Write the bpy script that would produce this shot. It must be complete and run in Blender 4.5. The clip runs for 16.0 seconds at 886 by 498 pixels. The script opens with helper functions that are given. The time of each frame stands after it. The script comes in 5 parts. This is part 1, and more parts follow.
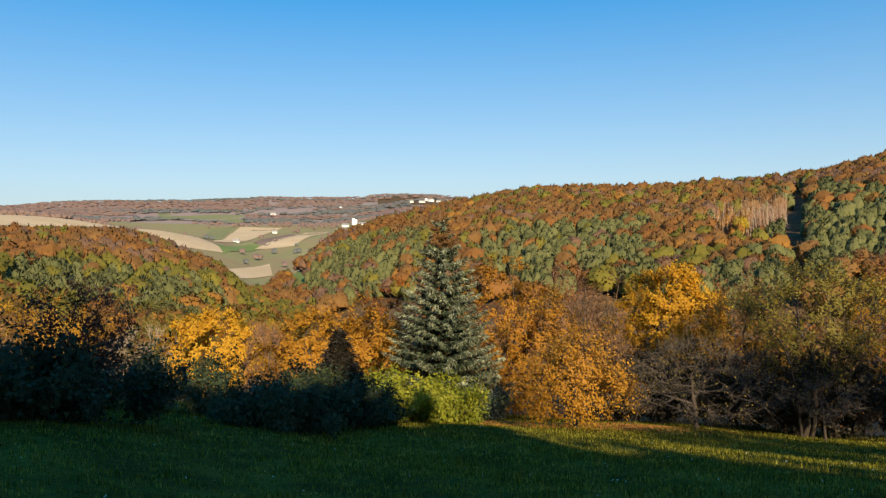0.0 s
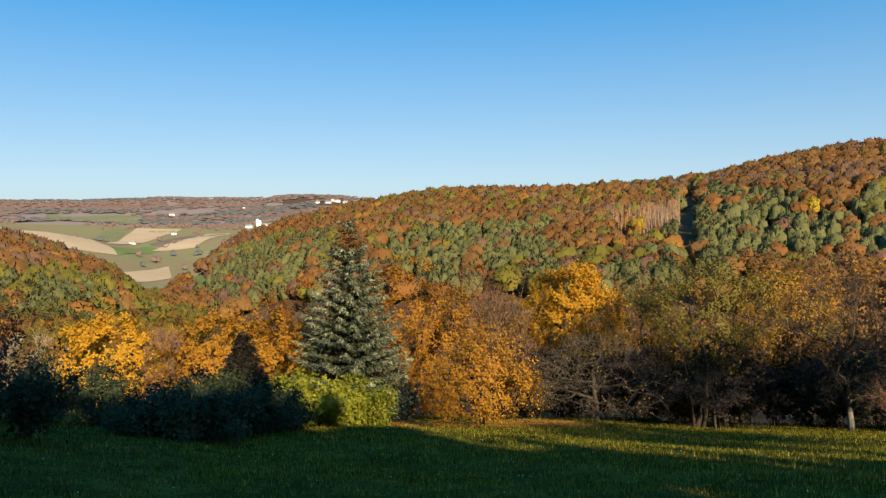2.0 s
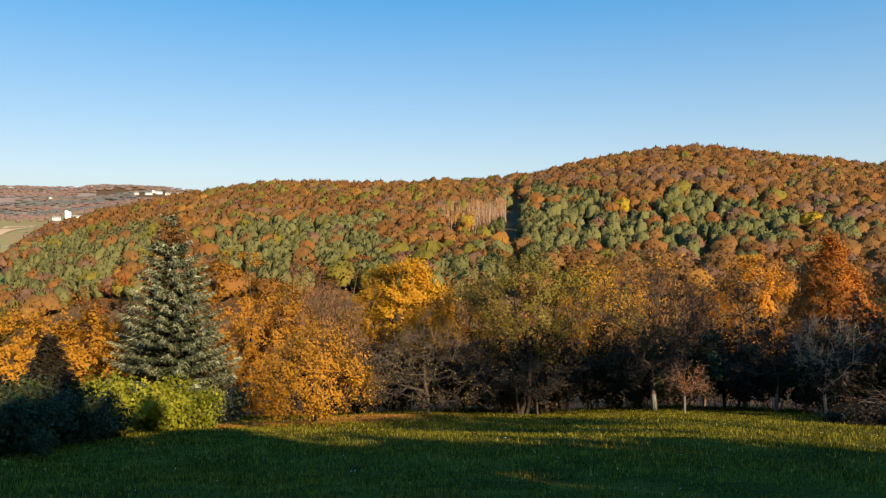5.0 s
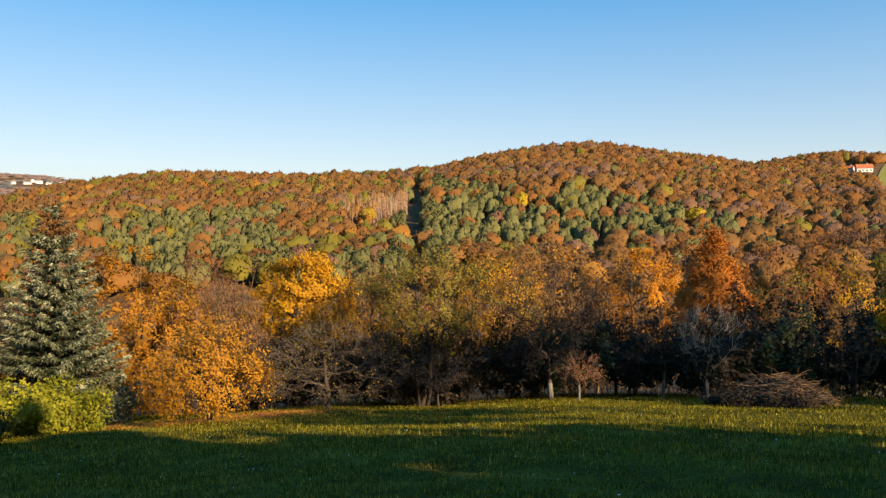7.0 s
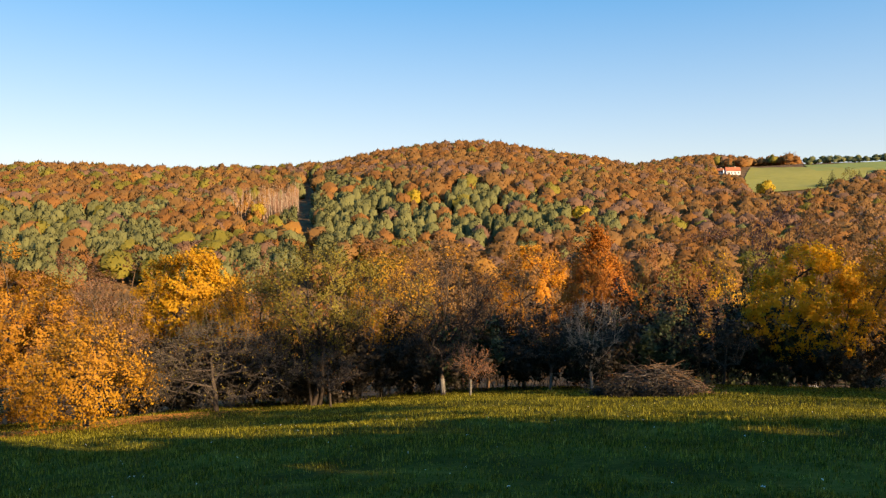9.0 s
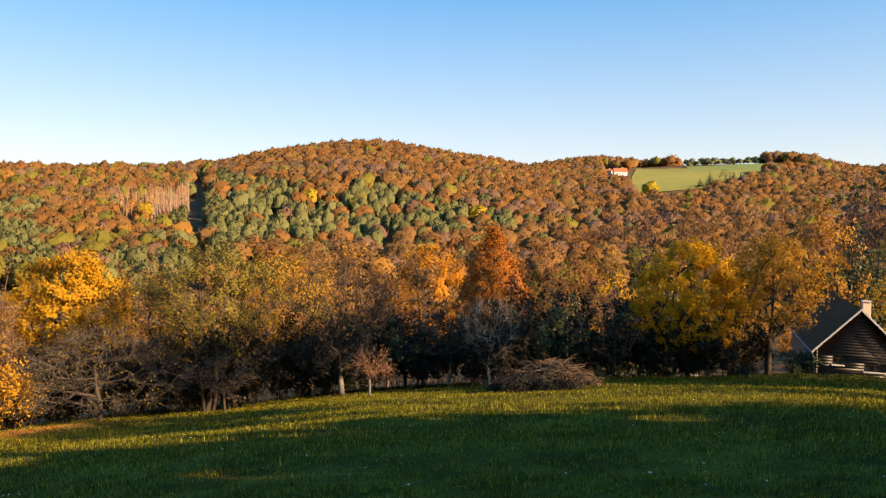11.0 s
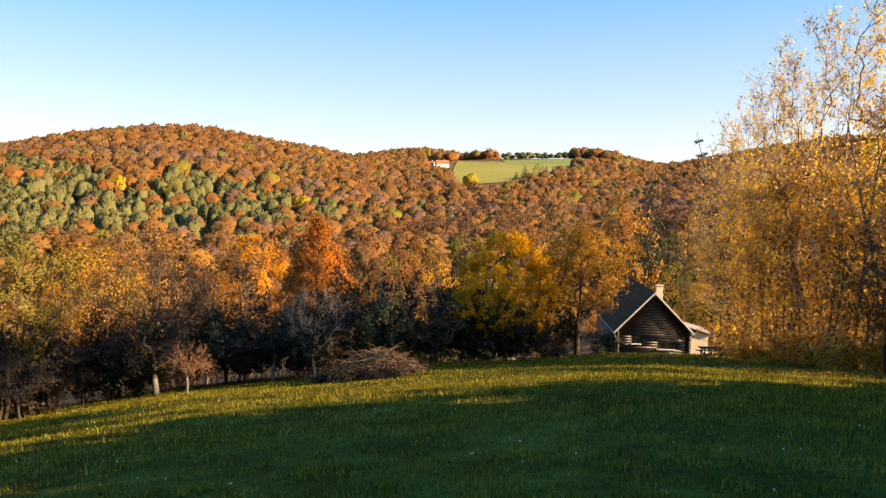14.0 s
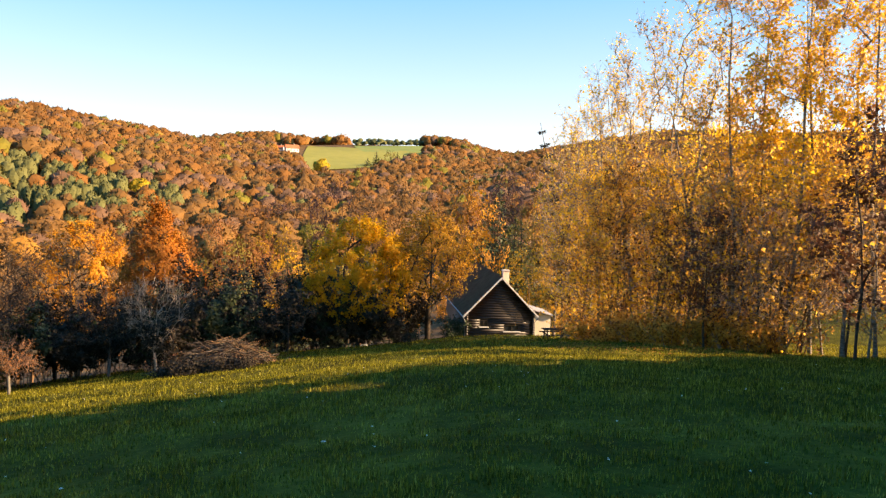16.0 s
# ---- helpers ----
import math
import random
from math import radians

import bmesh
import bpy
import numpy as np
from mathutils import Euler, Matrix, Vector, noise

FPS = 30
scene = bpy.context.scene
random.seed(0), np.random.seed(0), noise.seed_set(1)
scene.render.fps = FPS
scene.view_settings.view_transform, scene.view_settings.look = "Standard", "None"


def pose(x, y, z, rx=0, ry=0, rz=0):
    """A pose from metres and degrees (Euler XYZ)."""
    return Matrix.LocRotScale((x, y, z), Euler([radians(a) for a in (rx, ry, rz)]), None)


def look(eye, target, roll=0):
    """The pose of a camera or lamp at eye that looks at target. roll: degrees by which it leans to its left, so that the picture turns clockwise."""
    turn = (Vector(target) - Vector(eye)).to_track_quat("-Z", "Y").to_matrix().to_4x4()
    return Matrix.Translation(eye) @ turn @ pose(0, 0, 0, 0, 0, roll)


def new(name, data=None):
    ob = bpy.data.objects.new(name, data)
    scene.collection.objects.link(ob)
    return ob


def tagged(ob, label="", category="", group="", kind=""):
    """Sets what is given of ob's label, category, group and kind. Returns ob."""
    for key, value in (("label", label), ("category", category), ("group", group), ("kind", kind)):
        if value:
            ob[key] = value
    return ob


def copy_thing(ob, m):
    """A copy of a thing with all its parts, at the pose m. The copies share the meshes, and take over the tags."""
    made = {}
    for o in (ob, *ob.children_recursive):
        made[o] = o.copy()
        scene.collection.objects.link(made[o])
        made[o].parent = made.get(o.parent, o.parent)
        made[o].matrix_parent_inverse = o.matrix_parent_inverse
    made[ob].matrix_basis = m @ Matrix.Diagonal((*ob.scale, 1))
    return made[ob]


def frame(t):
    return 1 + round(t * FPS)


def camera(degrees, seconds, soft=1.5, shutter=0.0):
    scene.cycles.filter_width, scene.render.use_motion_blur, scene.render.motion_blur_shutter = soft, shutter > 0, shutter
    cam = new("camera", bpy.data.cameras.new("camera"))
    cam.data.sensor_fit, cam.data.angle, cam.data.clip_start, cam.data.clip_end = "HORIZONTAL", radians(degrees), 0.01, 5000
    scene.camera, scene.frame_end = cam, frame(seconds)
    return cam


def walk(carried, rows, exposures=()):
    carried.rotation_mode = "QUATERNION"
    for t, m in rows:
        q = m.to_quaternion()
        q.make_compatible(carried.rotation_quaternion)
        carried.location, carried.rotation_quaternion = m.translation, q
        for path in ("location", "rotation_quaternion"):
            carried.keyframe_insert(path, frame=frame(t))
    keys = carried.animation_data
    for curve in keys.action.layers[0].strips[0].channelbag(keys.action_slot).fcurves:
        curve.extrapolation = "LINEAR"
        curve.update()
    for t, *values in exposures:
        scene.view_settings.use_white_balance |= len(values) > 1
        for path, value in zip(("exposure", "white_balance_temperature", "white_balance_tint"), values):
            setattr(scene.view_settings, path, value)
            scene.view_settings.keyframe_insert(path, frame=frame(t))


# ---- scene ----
# ------------------------------------------------ camera: a slow turn on the spot
EYE = 1.6
cam = camera(61.8, 16.0, soft=1.35)
TURNS = [  # seconds, yaw, pitch, lean to the right
    (0.0, 0.00, -1.40, 0.60), (0.5, -1.66, -1.44, 0.66), (1.0, -3.16, -1.38, 0.79), (1.5, -4.96, -1.43, 0.77),
    (2.0, -7.17, -1.41, 0.69), (2.5, -9.10, -1.45, 0.61), (3.0, -11.29, -1.45, 0.54), (3.5, -13.14, -1.54, 0.53),
    (4.0, -15.52, -1.73, 0.37), (6.5, -25.77, -2.07, -0.13), (7.0, -27.68, -2.37, -0.18), (7.5, -30.16, -2.64, -0.09),
    (8.0, -32.92, -2.67, -0.25), (10.5, -40.69, -2.46, -0.60), (11.0, -43.85, -2.53, -0.49), (11.5, -46.19, -2.63, -0.52),
    (12.0, -49.11, -2.66, -0.71), (12.5, -51.97, -2.60, -0.84), (13.0, -53.90, -2.64, -0.86), (13.5, -55.18, -2.92, -0.70),
    (14.0, -57.36, -3.12, -0.83), (14.5, -60.05, -3.47, -0.87), (15.0, -62.29, -3.58, -0.87), (15.5, -65.41, -3.77, -1.09),
    (16.0, -68.84, -3.95, -1.35),
]
walk(cam, [(t, pose(0, 0, EYE, 0, 0, yaw) @ pose(0, 0, 0, 90 + pitch) @ pose(0, 0, 0, 0, 0, -lean)) for t, yaw, pitch, lean in TURNS],
     exposures=[(0.0, 0.92, 6050, 4), (4.0, 1.02, 6500, 7), (8.0, 1.3, 7250, 14), (12.0, 1.55, 7800, 19), (14.0, 1.72, 8000, 20), (16.0, 1.93, 7900, 18)])

# ------------------------------------------------ light
SUN_AZ, SUN_EL = 166.0, 22.0            # degrees clockwise from the first view, above the horizon
world = bpy.data.worlds.new("sky")
scene.world = world
world.use_nodes = True
wn, wl = world.node_tree.nodes, world.node_tree.links
wn.clear()
sky = wn.new("ShaderNodeTexSky")
sky.sky_type, sky.sun_disc = "NISHITA", False
sky.sun_elevation, sky.sun_rotation = radians(SUN_EL), radians(SUN_AZ)
sky.altitude, sky.air_density, sky.dust_density, sky.ozone_density = 300, 1.0, 1.0, 2.5
back = wn.new("ShaderNodeBackground")
back.inputs["Strength"].default_value = 0.20
wout = wn.new("ShaderNodeOutputWorld")
hsv = wn.new("ShaderNodeHueSaturation")          # clear blue overhead, paler towards the hazy horizon all round
wtc, wsep, wmap = wn.new("ShaderNodeTexCoord"), wn.new("ShaderNodeSeparateXYZ"), wn.new("ShaderNodeMapRange")
wl.new(wtc.outputs["Generated"], wsep.inputs[0])
wl.new(wsep.outputs["Z"], wmap.inputs["Value"])
for key, v in (("From Min", 0.0), ("From Max", 0.35), ("To Min", 1.5), ("To Max", 2.95)):
    wmap.inputs[key].default_value = v
wl.new(wmap.outputs[0], hsv.inputs["Saturation"])
wgam = wn.new("ShaderNodeGamma")
wgam.inputs["Gamma"].default_value = 0.36
wl.new(sky.outputs[0], wgam.inputs["Color"])
wl.new(wgam.outputs[0], hsv.inputs["Color"])
wtint = wn.new("ShaderNodeMix")
wtint.data_type, wtint.blend_type = "RGBA", "MULTIPLY"
wtint.inputs[0].default_value, wtint.inputs[7].default_value = 1.0, (0.92, 0.99, 1.12, 1)
wl.new(hsv.outputs[0], wtint.inputs[6])
wl.new(wtint.outputs[2], back.inputs["Color"])
wl.new(back.outputs[0], wout.inputs["Surface"])

sun_data = bpy.data.lights.new("sun", "SUN")
sun_data.energy, sun_data.angle, sun_data.color = 5.0, radians(0.5), (1.0, 0.79, 0.52)
sun = new("sun", sun_data)
sun.matrix_world = look((0, 0, 60), (-math.sin(radians(SUN_AZ)) * 100, -math.cos(radians(SUN_AZ)) * 100, 60 - 100 * math.tan(radians(SUN_EL))))


# ------------------------------------------------ materials
def nodes_of(name):
    m = bpy.data.materials.new(name)
    m.use_nodes = True
    n, l = m.node_tree.nodes, m.node_tree.links
    return m, n, l, n["Principled BSDF"]


def ramp_of(n, stops, interp="LINEAR"):
    r = n.new("ShaderNodeValToRGB")
    r.color_ramp.interpolation = interp
    while len(r.color_ramp.elements) < len(stops):
        r.color_ramp.elements.new(0.5)
    for e, (p, c) in zip(r.color_ramp.elements, stops):
        e.position, e.color = p, (*c, 1)
    return r


def noise_of(n, l, scale, detail=4, rough=0.6, coord="Object"):
    tc = n.new("ShaderNodeTexCoord")
    t = n.new("ShaderNodeTexNoise")
    t.inputs["Scale"].default_value, t.inputs["Detail"].default_value, t.inputs["Roughness"].default_value = scale, detail, rough
    l.new(tc.outputs[coord], t.inputs["Vector"])
    return t


def bump_on(n, l, b, source, strength, distance):
    bp = n.new("ShaderNodeBump")
    bp.inputs["Strength"].default_value, bp.inputs["Distance"].default_value = strength, distance
    l.new(source, bp.inputs["Height"])
    l.new(bp.outputs[0], b.inputs["Normal"])


def surface(name, stops, scale, rough=0.85, fine=8.0, bump=0.4, depth=0.02, stain=None, metal=0.0, coord="Object"):
    """Two-scale coloured surface: a ramp over broad noise, broken by fine noise, with relief."""
    m, n, l, b = nodes_of(name)
    t1 = noise_of(n, l, scale, 5, 0.6, coord)
    t2 = noise_of(n, l, scale * fine, 4, 0.65, coord)
    add = n.new("ShaderNodeMath")
    add.operation = "MULTIPLY_ADD"
    l.new(t2.outputs["Fac"], add.inputs[0])
    add.inputs[1].default_value = 0.55
    sub = n.new("ShaderNodeMath")
    sub.operation = "MULTIPLY_ADD"
    l.new(t1.outputs["Fac"], sub.inputs[0])
    sub.inputs[1].default_value, sub.inputs[2].default_value = 1.0, -0.27
    l.new(sub.outputs[0], add.inputs[2])
    r = ramp_of(n, stops)
    l.new(add.outputs[0], r.inputs[0])
    l.new(r.outputs[0], b.inputs["Base Color"])
    b.inputs["Roughness"].default_value, b.inputs["Metallic"].default_value = rough, metal
    b.inputs["Specular IOR Level"].default_value = 0.12
    if bump:
        bump_on(n, l, b, add.outputs[0], bump, depth)
    return m


def foliage(name, stops, through_light=0.35, tone=0.45, patch=0.25, rough=0.6, random_tree=True, leaf=0.3, gloss=0.2):
    """Leaves: colour from each leaf's own random value, the tree's, and a slow drift over the crown."""
    m, n, l, b = nodes_of(name)
    geo = n.new("ShaderNodeNewGeometry")
    info = n.new("ShaderNodeObjectInfo")
    att = n.new("ShaderNodeAttribute")
    att.attribute_name = "tone"
    drift = noise_of(n, l, patch, 2, 0.5)
    terms = [(geo.outputs["Random Per Island"], leaf), (drift.outputs["Fac"], 0.75), (att.outputs["Fac"], tone)]
    if random_tree:
        terms.append((info.outputs["Random"], 0.28))
    total = None
    for sock, k in terms:
        mul = n.new("ShaderNodeMath")
        mul.operation = "MULTIPLY_ADD"
        l.new(sock, mul.inputs[0])
        mul.inputs[1].default_value = k
        if total is None:
            mul.inputs[2].default_value = -0.375 + 0.5 - 0.375 + 0.375 - leaf * 0.5 - (0.14 if random_tree else 0.0) - 0.0
        else:
            l.new(total, mul.inputs[2])
        total = mul.outputs[0]
    r = ramp_of(n, stops)
    l.new(total, r.inputs[0])
    l.new(r.outputs[0], b.inputs["Base Color"])
    b.inputs["Roughness"].default_value = rough
    b.inputs["Specular IOR Level"].default_value = gloss
    tr = n.new("ShaderNodeBsdfTranslucent")
    l.new(r.outputs[0], tr.inputs["Color"])
    mix = n.new("ShaderNodeMixShader")
    mix.inputs[0].default_value = through_light
    l.new(b.outputs[0], mix.inputs[1])
    l.new(tr.outputs[0], mix.inputs[2])
    l.new(mix.outputs[0], n["Material Output"].inputs["Surface"])
    return m


M = {
    "orange": foliage("leaves_orange", [(0.0, (0.180, 0.068, 0.007)), (0.4, (0.342, 0.150, 0.013)), (0.75, (0.437, 0.219, 0.018)), (1.0, (0.513, 0.301, 0.030))]),
    "rust": foliage("leaves_rust", [(0.0, (0.114, 0.046, 0.015)), (0.45, (0.245, 0.097, 0.028)), (1.0, (0.385, 0.168, 0.042))]),
    "brown": foliage("leaves_brown", [(0.0, (0.11, 0.055, 0.020)), (0.5, (0.235, 0.122, 0.042)), (1.0, (0.34, 0.19, 0.065))]),
    "gold": foliage("leaves_gold", [(0.0, (0.30, 0.145, 0.011)), (0.45, (0.54, 0.29, 0.017)), (1.0, (0.72, 0.44, 0.038))], 0.45),
    "olive": foliage("leaves_olive", [(0.0, (0.072, 0.064, 0.014)), (0.5, (0.187, 0.145, 0.021)), (1.0, (0.357, 0.246, 0.034))]),
    "lime": foliage("leaves_lime", [(0.0, (0.051, 0.074, 0.008)), (0.5, (0.187, 0.197, 0.014)), (1.0, (0.408, 0.344, 0.025))]),
    "pine": foliage("needles_pine", [(0.0, (0.03, 0.036, 0.014)), (0.5, (0.075, 0.085, 0.03)), (1.0, (0.15, 0.15, 0.05))], 0.15),
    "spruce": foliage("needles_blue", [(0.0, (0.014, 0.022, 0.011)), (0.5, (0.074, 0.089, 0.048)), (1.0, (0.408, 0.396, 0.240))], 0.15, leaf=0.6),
    "darkgreen": foliage("leaves_dark_green", [(0.0, (0.018, 0.03, 0.014)), (0.5, (0.04, 0.055, 0.022)), (1.0, (0.085, 0.09, 0.03))], 0.2),
    "mahogany": foliage("leaves_mahogany", [(0.0, (0.05, 0.022, 0.016)), (0.5, (0.11, 0.045, 0.022)), (1.0, (0.2, 0.09, 0.035))], 0.25),
    "gold_thin": foliage("leaves_thin_gold", [(0.0, (0.386, 0.177, 0.020)), (0.45, (0.760, 0.480, 0.040)), (1.0, (0.927, 0.690, 0.085))], 0.74),
    "copper_thin": foliage("leaves_thin_copper", [(0.0, (0.246, 0.109, 0.026)), (0.45, (0.678, 0.363, 0.073)), (1.0, (0.912, 0.581, 0.121))], 0.78, leaf=1.0),
    "copper": foliage("leaves_copper", [(0.0, (0.194, 0.056, 0.009)), (0.45, (0.372, 0.128, 0.018)), (1.0, (0.470, 0.202, 0.027))]),
    "amber": foliage("leaves_amber", [(0.0, (0.24, 0.10, 0.010)), (0.45, (0.42, 0.205, 0.016)), (1.0, (0.56, 0.32, 0.03))], 0.4),
    "lemon": foliage("leaves_lemon", [(0.0, (0.44, 0.205, 0.010)), (0.45, (0.70, 0.38, 0.018)), (1.0, (0.82, 0.53, 0.04))], 0.6),
    "flame": foliage("leaves_flame", [(0.0, (0.30, 0.105, 0.012)), (0.45, (0.54, 0.235, 0.02)), (1.0, (0.66, 0.36, 0.03))], 0.4),
    "bronze": foliage("leaves_bronze", [(0.0, (0.05, 0.022, 0.010)), (0.35, (0.22, 0.10, 0.026)), (0.6, (0.52, 0.28, 0.06)), (1.0, (0.78, 0.50, 0.10))], 0.55, leaf=1.1),
    # near-black brown: shade under the trees is part of this leaf colour
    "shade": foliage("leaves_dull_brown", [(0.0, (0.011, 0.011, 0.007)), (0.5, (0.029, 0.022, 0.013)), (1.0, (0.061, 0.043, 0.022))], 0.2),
    # distance haze is mixed into these two pale, greyed leaf colours
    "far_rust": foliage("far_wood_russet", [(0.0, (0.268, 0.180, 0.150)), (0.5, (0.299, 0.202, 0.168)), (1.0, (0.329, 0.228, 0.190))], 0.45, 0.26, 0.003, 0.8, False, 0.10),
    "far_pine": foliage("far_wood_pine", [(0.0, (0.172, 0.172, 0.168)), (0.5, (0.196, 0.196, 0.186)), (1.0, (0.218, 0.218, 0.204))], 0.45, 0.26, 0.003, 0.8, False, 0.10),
    "wood_yellow": foliage("wood_leaves_yellow", [(0.0, (0.346, 0.230, 0.023)), (0.5, (0.461, 0.324, 0.032)), (1.0, (0.562, 0.410, 0.045))], 0.45, 0.1, 0.03, 0.8, False, 0.10),
    "violet": foliage("leaves_violet_brown", [(0.0, (0.060, 0.033, 0.028)), (0.5, (0.108, 0.055, 0.045)), (1.0, (0.168, 0.088, 0.065))]),
    "wood_pine": foliage("wood_needles_pine", [(0.0, (0.069, 0.072, 0.025)), (0.5, (0.126, 0.126, 0.044)), (1.0, (0.201, 0.189, 0.066))], 0.3, 0.26, 0.03, 0.8, False, 0.10),
    "wood_orange": foliage("wood_leaves_orange", [(0.0, (0.221, 0.098, 0.022)), (0.5, (0.364, 0.176, 0.036)), (1.0, (0.497, 0.269, 0.051))], 0.45, 0.20, 0.03, 0.8, False, 0.10),
    "wood_rust": foliage("wood_leaves_rust", [(0.0, (0.159, 0.073, 0.024)), (0.5, (0.263, 0.117, 0.032)), (1.0, (0.356, 0.173, 0.047))], 0.45, 0.20, 0.03, 0.8, False, 0.10),
    "wood_violet": foliage("wood_leaves_violet", [(0.0, (0.17, 0.092, 0.055)), (0.5, (0.23, 0.128, 0.074)), (1.0, (0.29, 0.166, 0.095))], 0.45, 0.20, 0.03, 0.8, False, 0.10),
    "wood_brown": foliage("wood_leaves_brown", [(0.0, (0.161, 0.080, 0.027)), (0.5, (0.252, 0.129, 0.040)), (1.0, (0.343, 0.183, 0.055))], 0.45, 0.20, 0.03, 0.8, False, 0.10),
    "wood_olive": foliage("wood_leaves_olive", [(0.0, (0.123, 0.110, 0.020)), (0.5, (0.216, 0.181, 0.029)), (1.0, (0.318, 0.256, 0.040))], 0.45, 0.20, 0.03, 0.8, False, 0.10),
    "bark": surface("bark_grey_brown", [(0.2, (0.03, 0.022, 0.016)), (0.55, (0.06, 0.045, 0.033)), (0.85, (0.12, 0.092, 0.068))], 3.0, 0.9, 7, 0.6, 0.02),
    "twig": surface("twig_grey", [(0.2, (0.05, 0.038, 0.028)), (0.8, (0.15, 0.118, 0.088))], 4.0, 0.85, 5, 0, 0),
    "twig_red": surface("twig_reddish", [(0.2, (0.13, 0.065, 0.04)), (0.8, (0.32, 0.19, 0.12))], 4.0, 0.85, 5, 0, 0),
    "twig_russet": surface("twig_russet", [(0.2, (0.075, 0.042, 0.022)), (0.8, (0.19, 0.115, 0.062))], 4.0, 0.85, 5, 0, 0),
    "twig_dark": surface("twig_dark", [(0.2, (0.022, 0.016, 0.012)), (0.8, (0.072, 0.054, 0.040))], 4.0, 0.85, 5, 0, 0),
    "twig_pale": surface("twig_pale_tan", [(0.2, (0.22, 0.15, 0.10)), (0.8, (0.46, 0.36, 0.26))], 4.0, 0.85, 5, 0, 0),
    "limewash": surface("limewashed_bark", [(0.2, (0.09, 0.083, 0.07)), (0.8, (0.20, 0.185, 0.16))], 6.0, 0.9, 6, 0.3, 0.01),
}
# birch bark: pale, with dark level bands
m, n, l, b = nodes_of("bark_birch")
tc = n.new("ShaderNodeTexCoord")
mp = n.new("ShaderNodeMapping")
mp.inputs["Scale"].default_value = (3, 3, 14)
l.new(tc.outputs["Object"], mp.inputs["Vector"])
t = n.new("ShaderNodeTexNoise")
t.inputs["Scale"].default_value, t.inputs["Detail"].default_value = 1.0, 4
l.new(mp.outputs[0], t.inputs["Vector"])
r = ramp_of(n, [(0.36, (0.06, 0.05, 0.042)), (0.5, (0.17, 0.13, 0.095)), (0.74, (0.34, 0.285, 0.22))])
l.new(t.outputs["Fac"], r.inputs[0])
l.new(r.outputs[0], b.inputs["Base Color"])
b.inputs["Roughness"].default_value = 0.75
bump_on(n, l, b, t.outputs["Fac"], 0.3, 0.01)
M["birch"] = m

M["meadow"] = surface("meadow_grass", [(0.15, (0.026, 0.022, 0.004)), (0.42, (0.060, 0.052, 0.008)), (0.62, (0.115, 0.098, 0.014)), (0.85, (0.20, 0.160, 0.034))], 0.5, 0.9, 14, 0.9, 0.12)
M["meadow"].node_tree.nodes["Principled BSDF"].inputs["Specular IOR Level"].default_value = 0.02
M["grass_blades"] = foliage("grass_blades", [(0.0, (0.022, 0.020, 0.002)), (0.45, (0.112, 0.102, 0.011)), (0.8, (0.32, 0.28, 0.032)), (1.0, (0.52, 0.45, 0.11))], 0.5, 0.0, 1.6, 0.7, False, leaf=0.75, gloss=0.02)
M["slopes"] = surface("distant_slopes", [(0.25, (0.22, 0.155, 0.085)), (0.45, (0.27, 0.205, 0.10)), (0.6, (0.22, 0.21, 0.085)), (0.75, (0.33, 0.26, 0.14))], 0.006, 0.95, 12, 0.0, 0.3)
M["floor"] = surface("woodland_floor", [(0.2, (0.05, 0.03, 0.016)), (0.5, (0.11, 0.065, 0.03)), (0.8, (0.17, 0.11, 0.05))], 0.12, 0.95, 9, 0.5, 0.3)
# the same haze is mixed into the ground between the far crowns
M["hazy_slopes"] = surface("far_wooded_slopes", [(0.25, (0.27, 0.195, 0.165)), (0.5, (0.30, 0.21, 0.175)), (0.7, (0.25, 0.23, 0.185))], 0.004, 0.95, 12, 0.0, 0.3)
M["field_tan"] = surface("ploughed_field_tan", [(0.2, (0.44, 0.31, 0.17)), (0.8, (0.58, 0.43, 0.26))], 0.012, 0.95, 12, 0.3, 0.3)
M["field_green"] = surface("winter_crop_green", [(0.2, (0.13, 0.17, 0.045)), (0.8, (0.20, 0.235, 0.065))], 0.012, 0.9, 12, 0.3, 0.3)
M["field_olive"] = surface("pasture_olive", [(0.2, (0.15, 0.16, 0.06)), (0.8, (0.25, 0.235, 0.10))], 0.012, 0.9, 12, 0.3, 0.3)
M["field_meadow"] = surface("hill_meadow_green", [(0.2, (0.16, 0.165, 0.035)), (0.8, (0.27, 0.25, 0.06))], 0.012, 0.9, 12, 0.3, 0.3)
M["field_brown"] = surface("ploughed_field_brown", [(0.2, (0.15, 0.10, 0.07)), (0.8, (0.24, 0.17, 0.12))], 0.012, 0.95, 12, 0.3, 0.3)
M["log"] = surface("dark_log_wood", [(0.2, (0.010, 0.008, 0.007)), (0.5, (0.02, 0.015, 0.012)), (0.8, (0.06, 0.044, 0.034))], 1.2, 0.5, 9, 0.5, 0.01)
M["log"].node_tree.nodes["Principled BSDF"].inputs["Specular IOR Level"].default_value = 0.5
M["roof"] = surface("dark_roof_tile", [(0.2, (0.105, 0.040, 0.022)), (0.8, (0.20, 0.080, 0.046))], 1.5, 0.95, 8, 0.5, 0.02)
M["roof"].node_tree.nodes["Principled BSDF"].inputs["Specular IOR Level"].default_value = 0.0
M["whitewood"] = surface("white_painted_board", [(0.2, (0.40, 0.385, 0.36)), (0.8, (0.62, 0.60, 0.57))], 2.0, 0.6, 8, 0.1, 0.003)
M["plaster"] = surface("white_plaster", [(0.2, (0.66, 0.63, 0.58)), (0.8, (0.82, 0.80, 0.76))], 0.4, 0.9, 9, 0.2, 0.01)
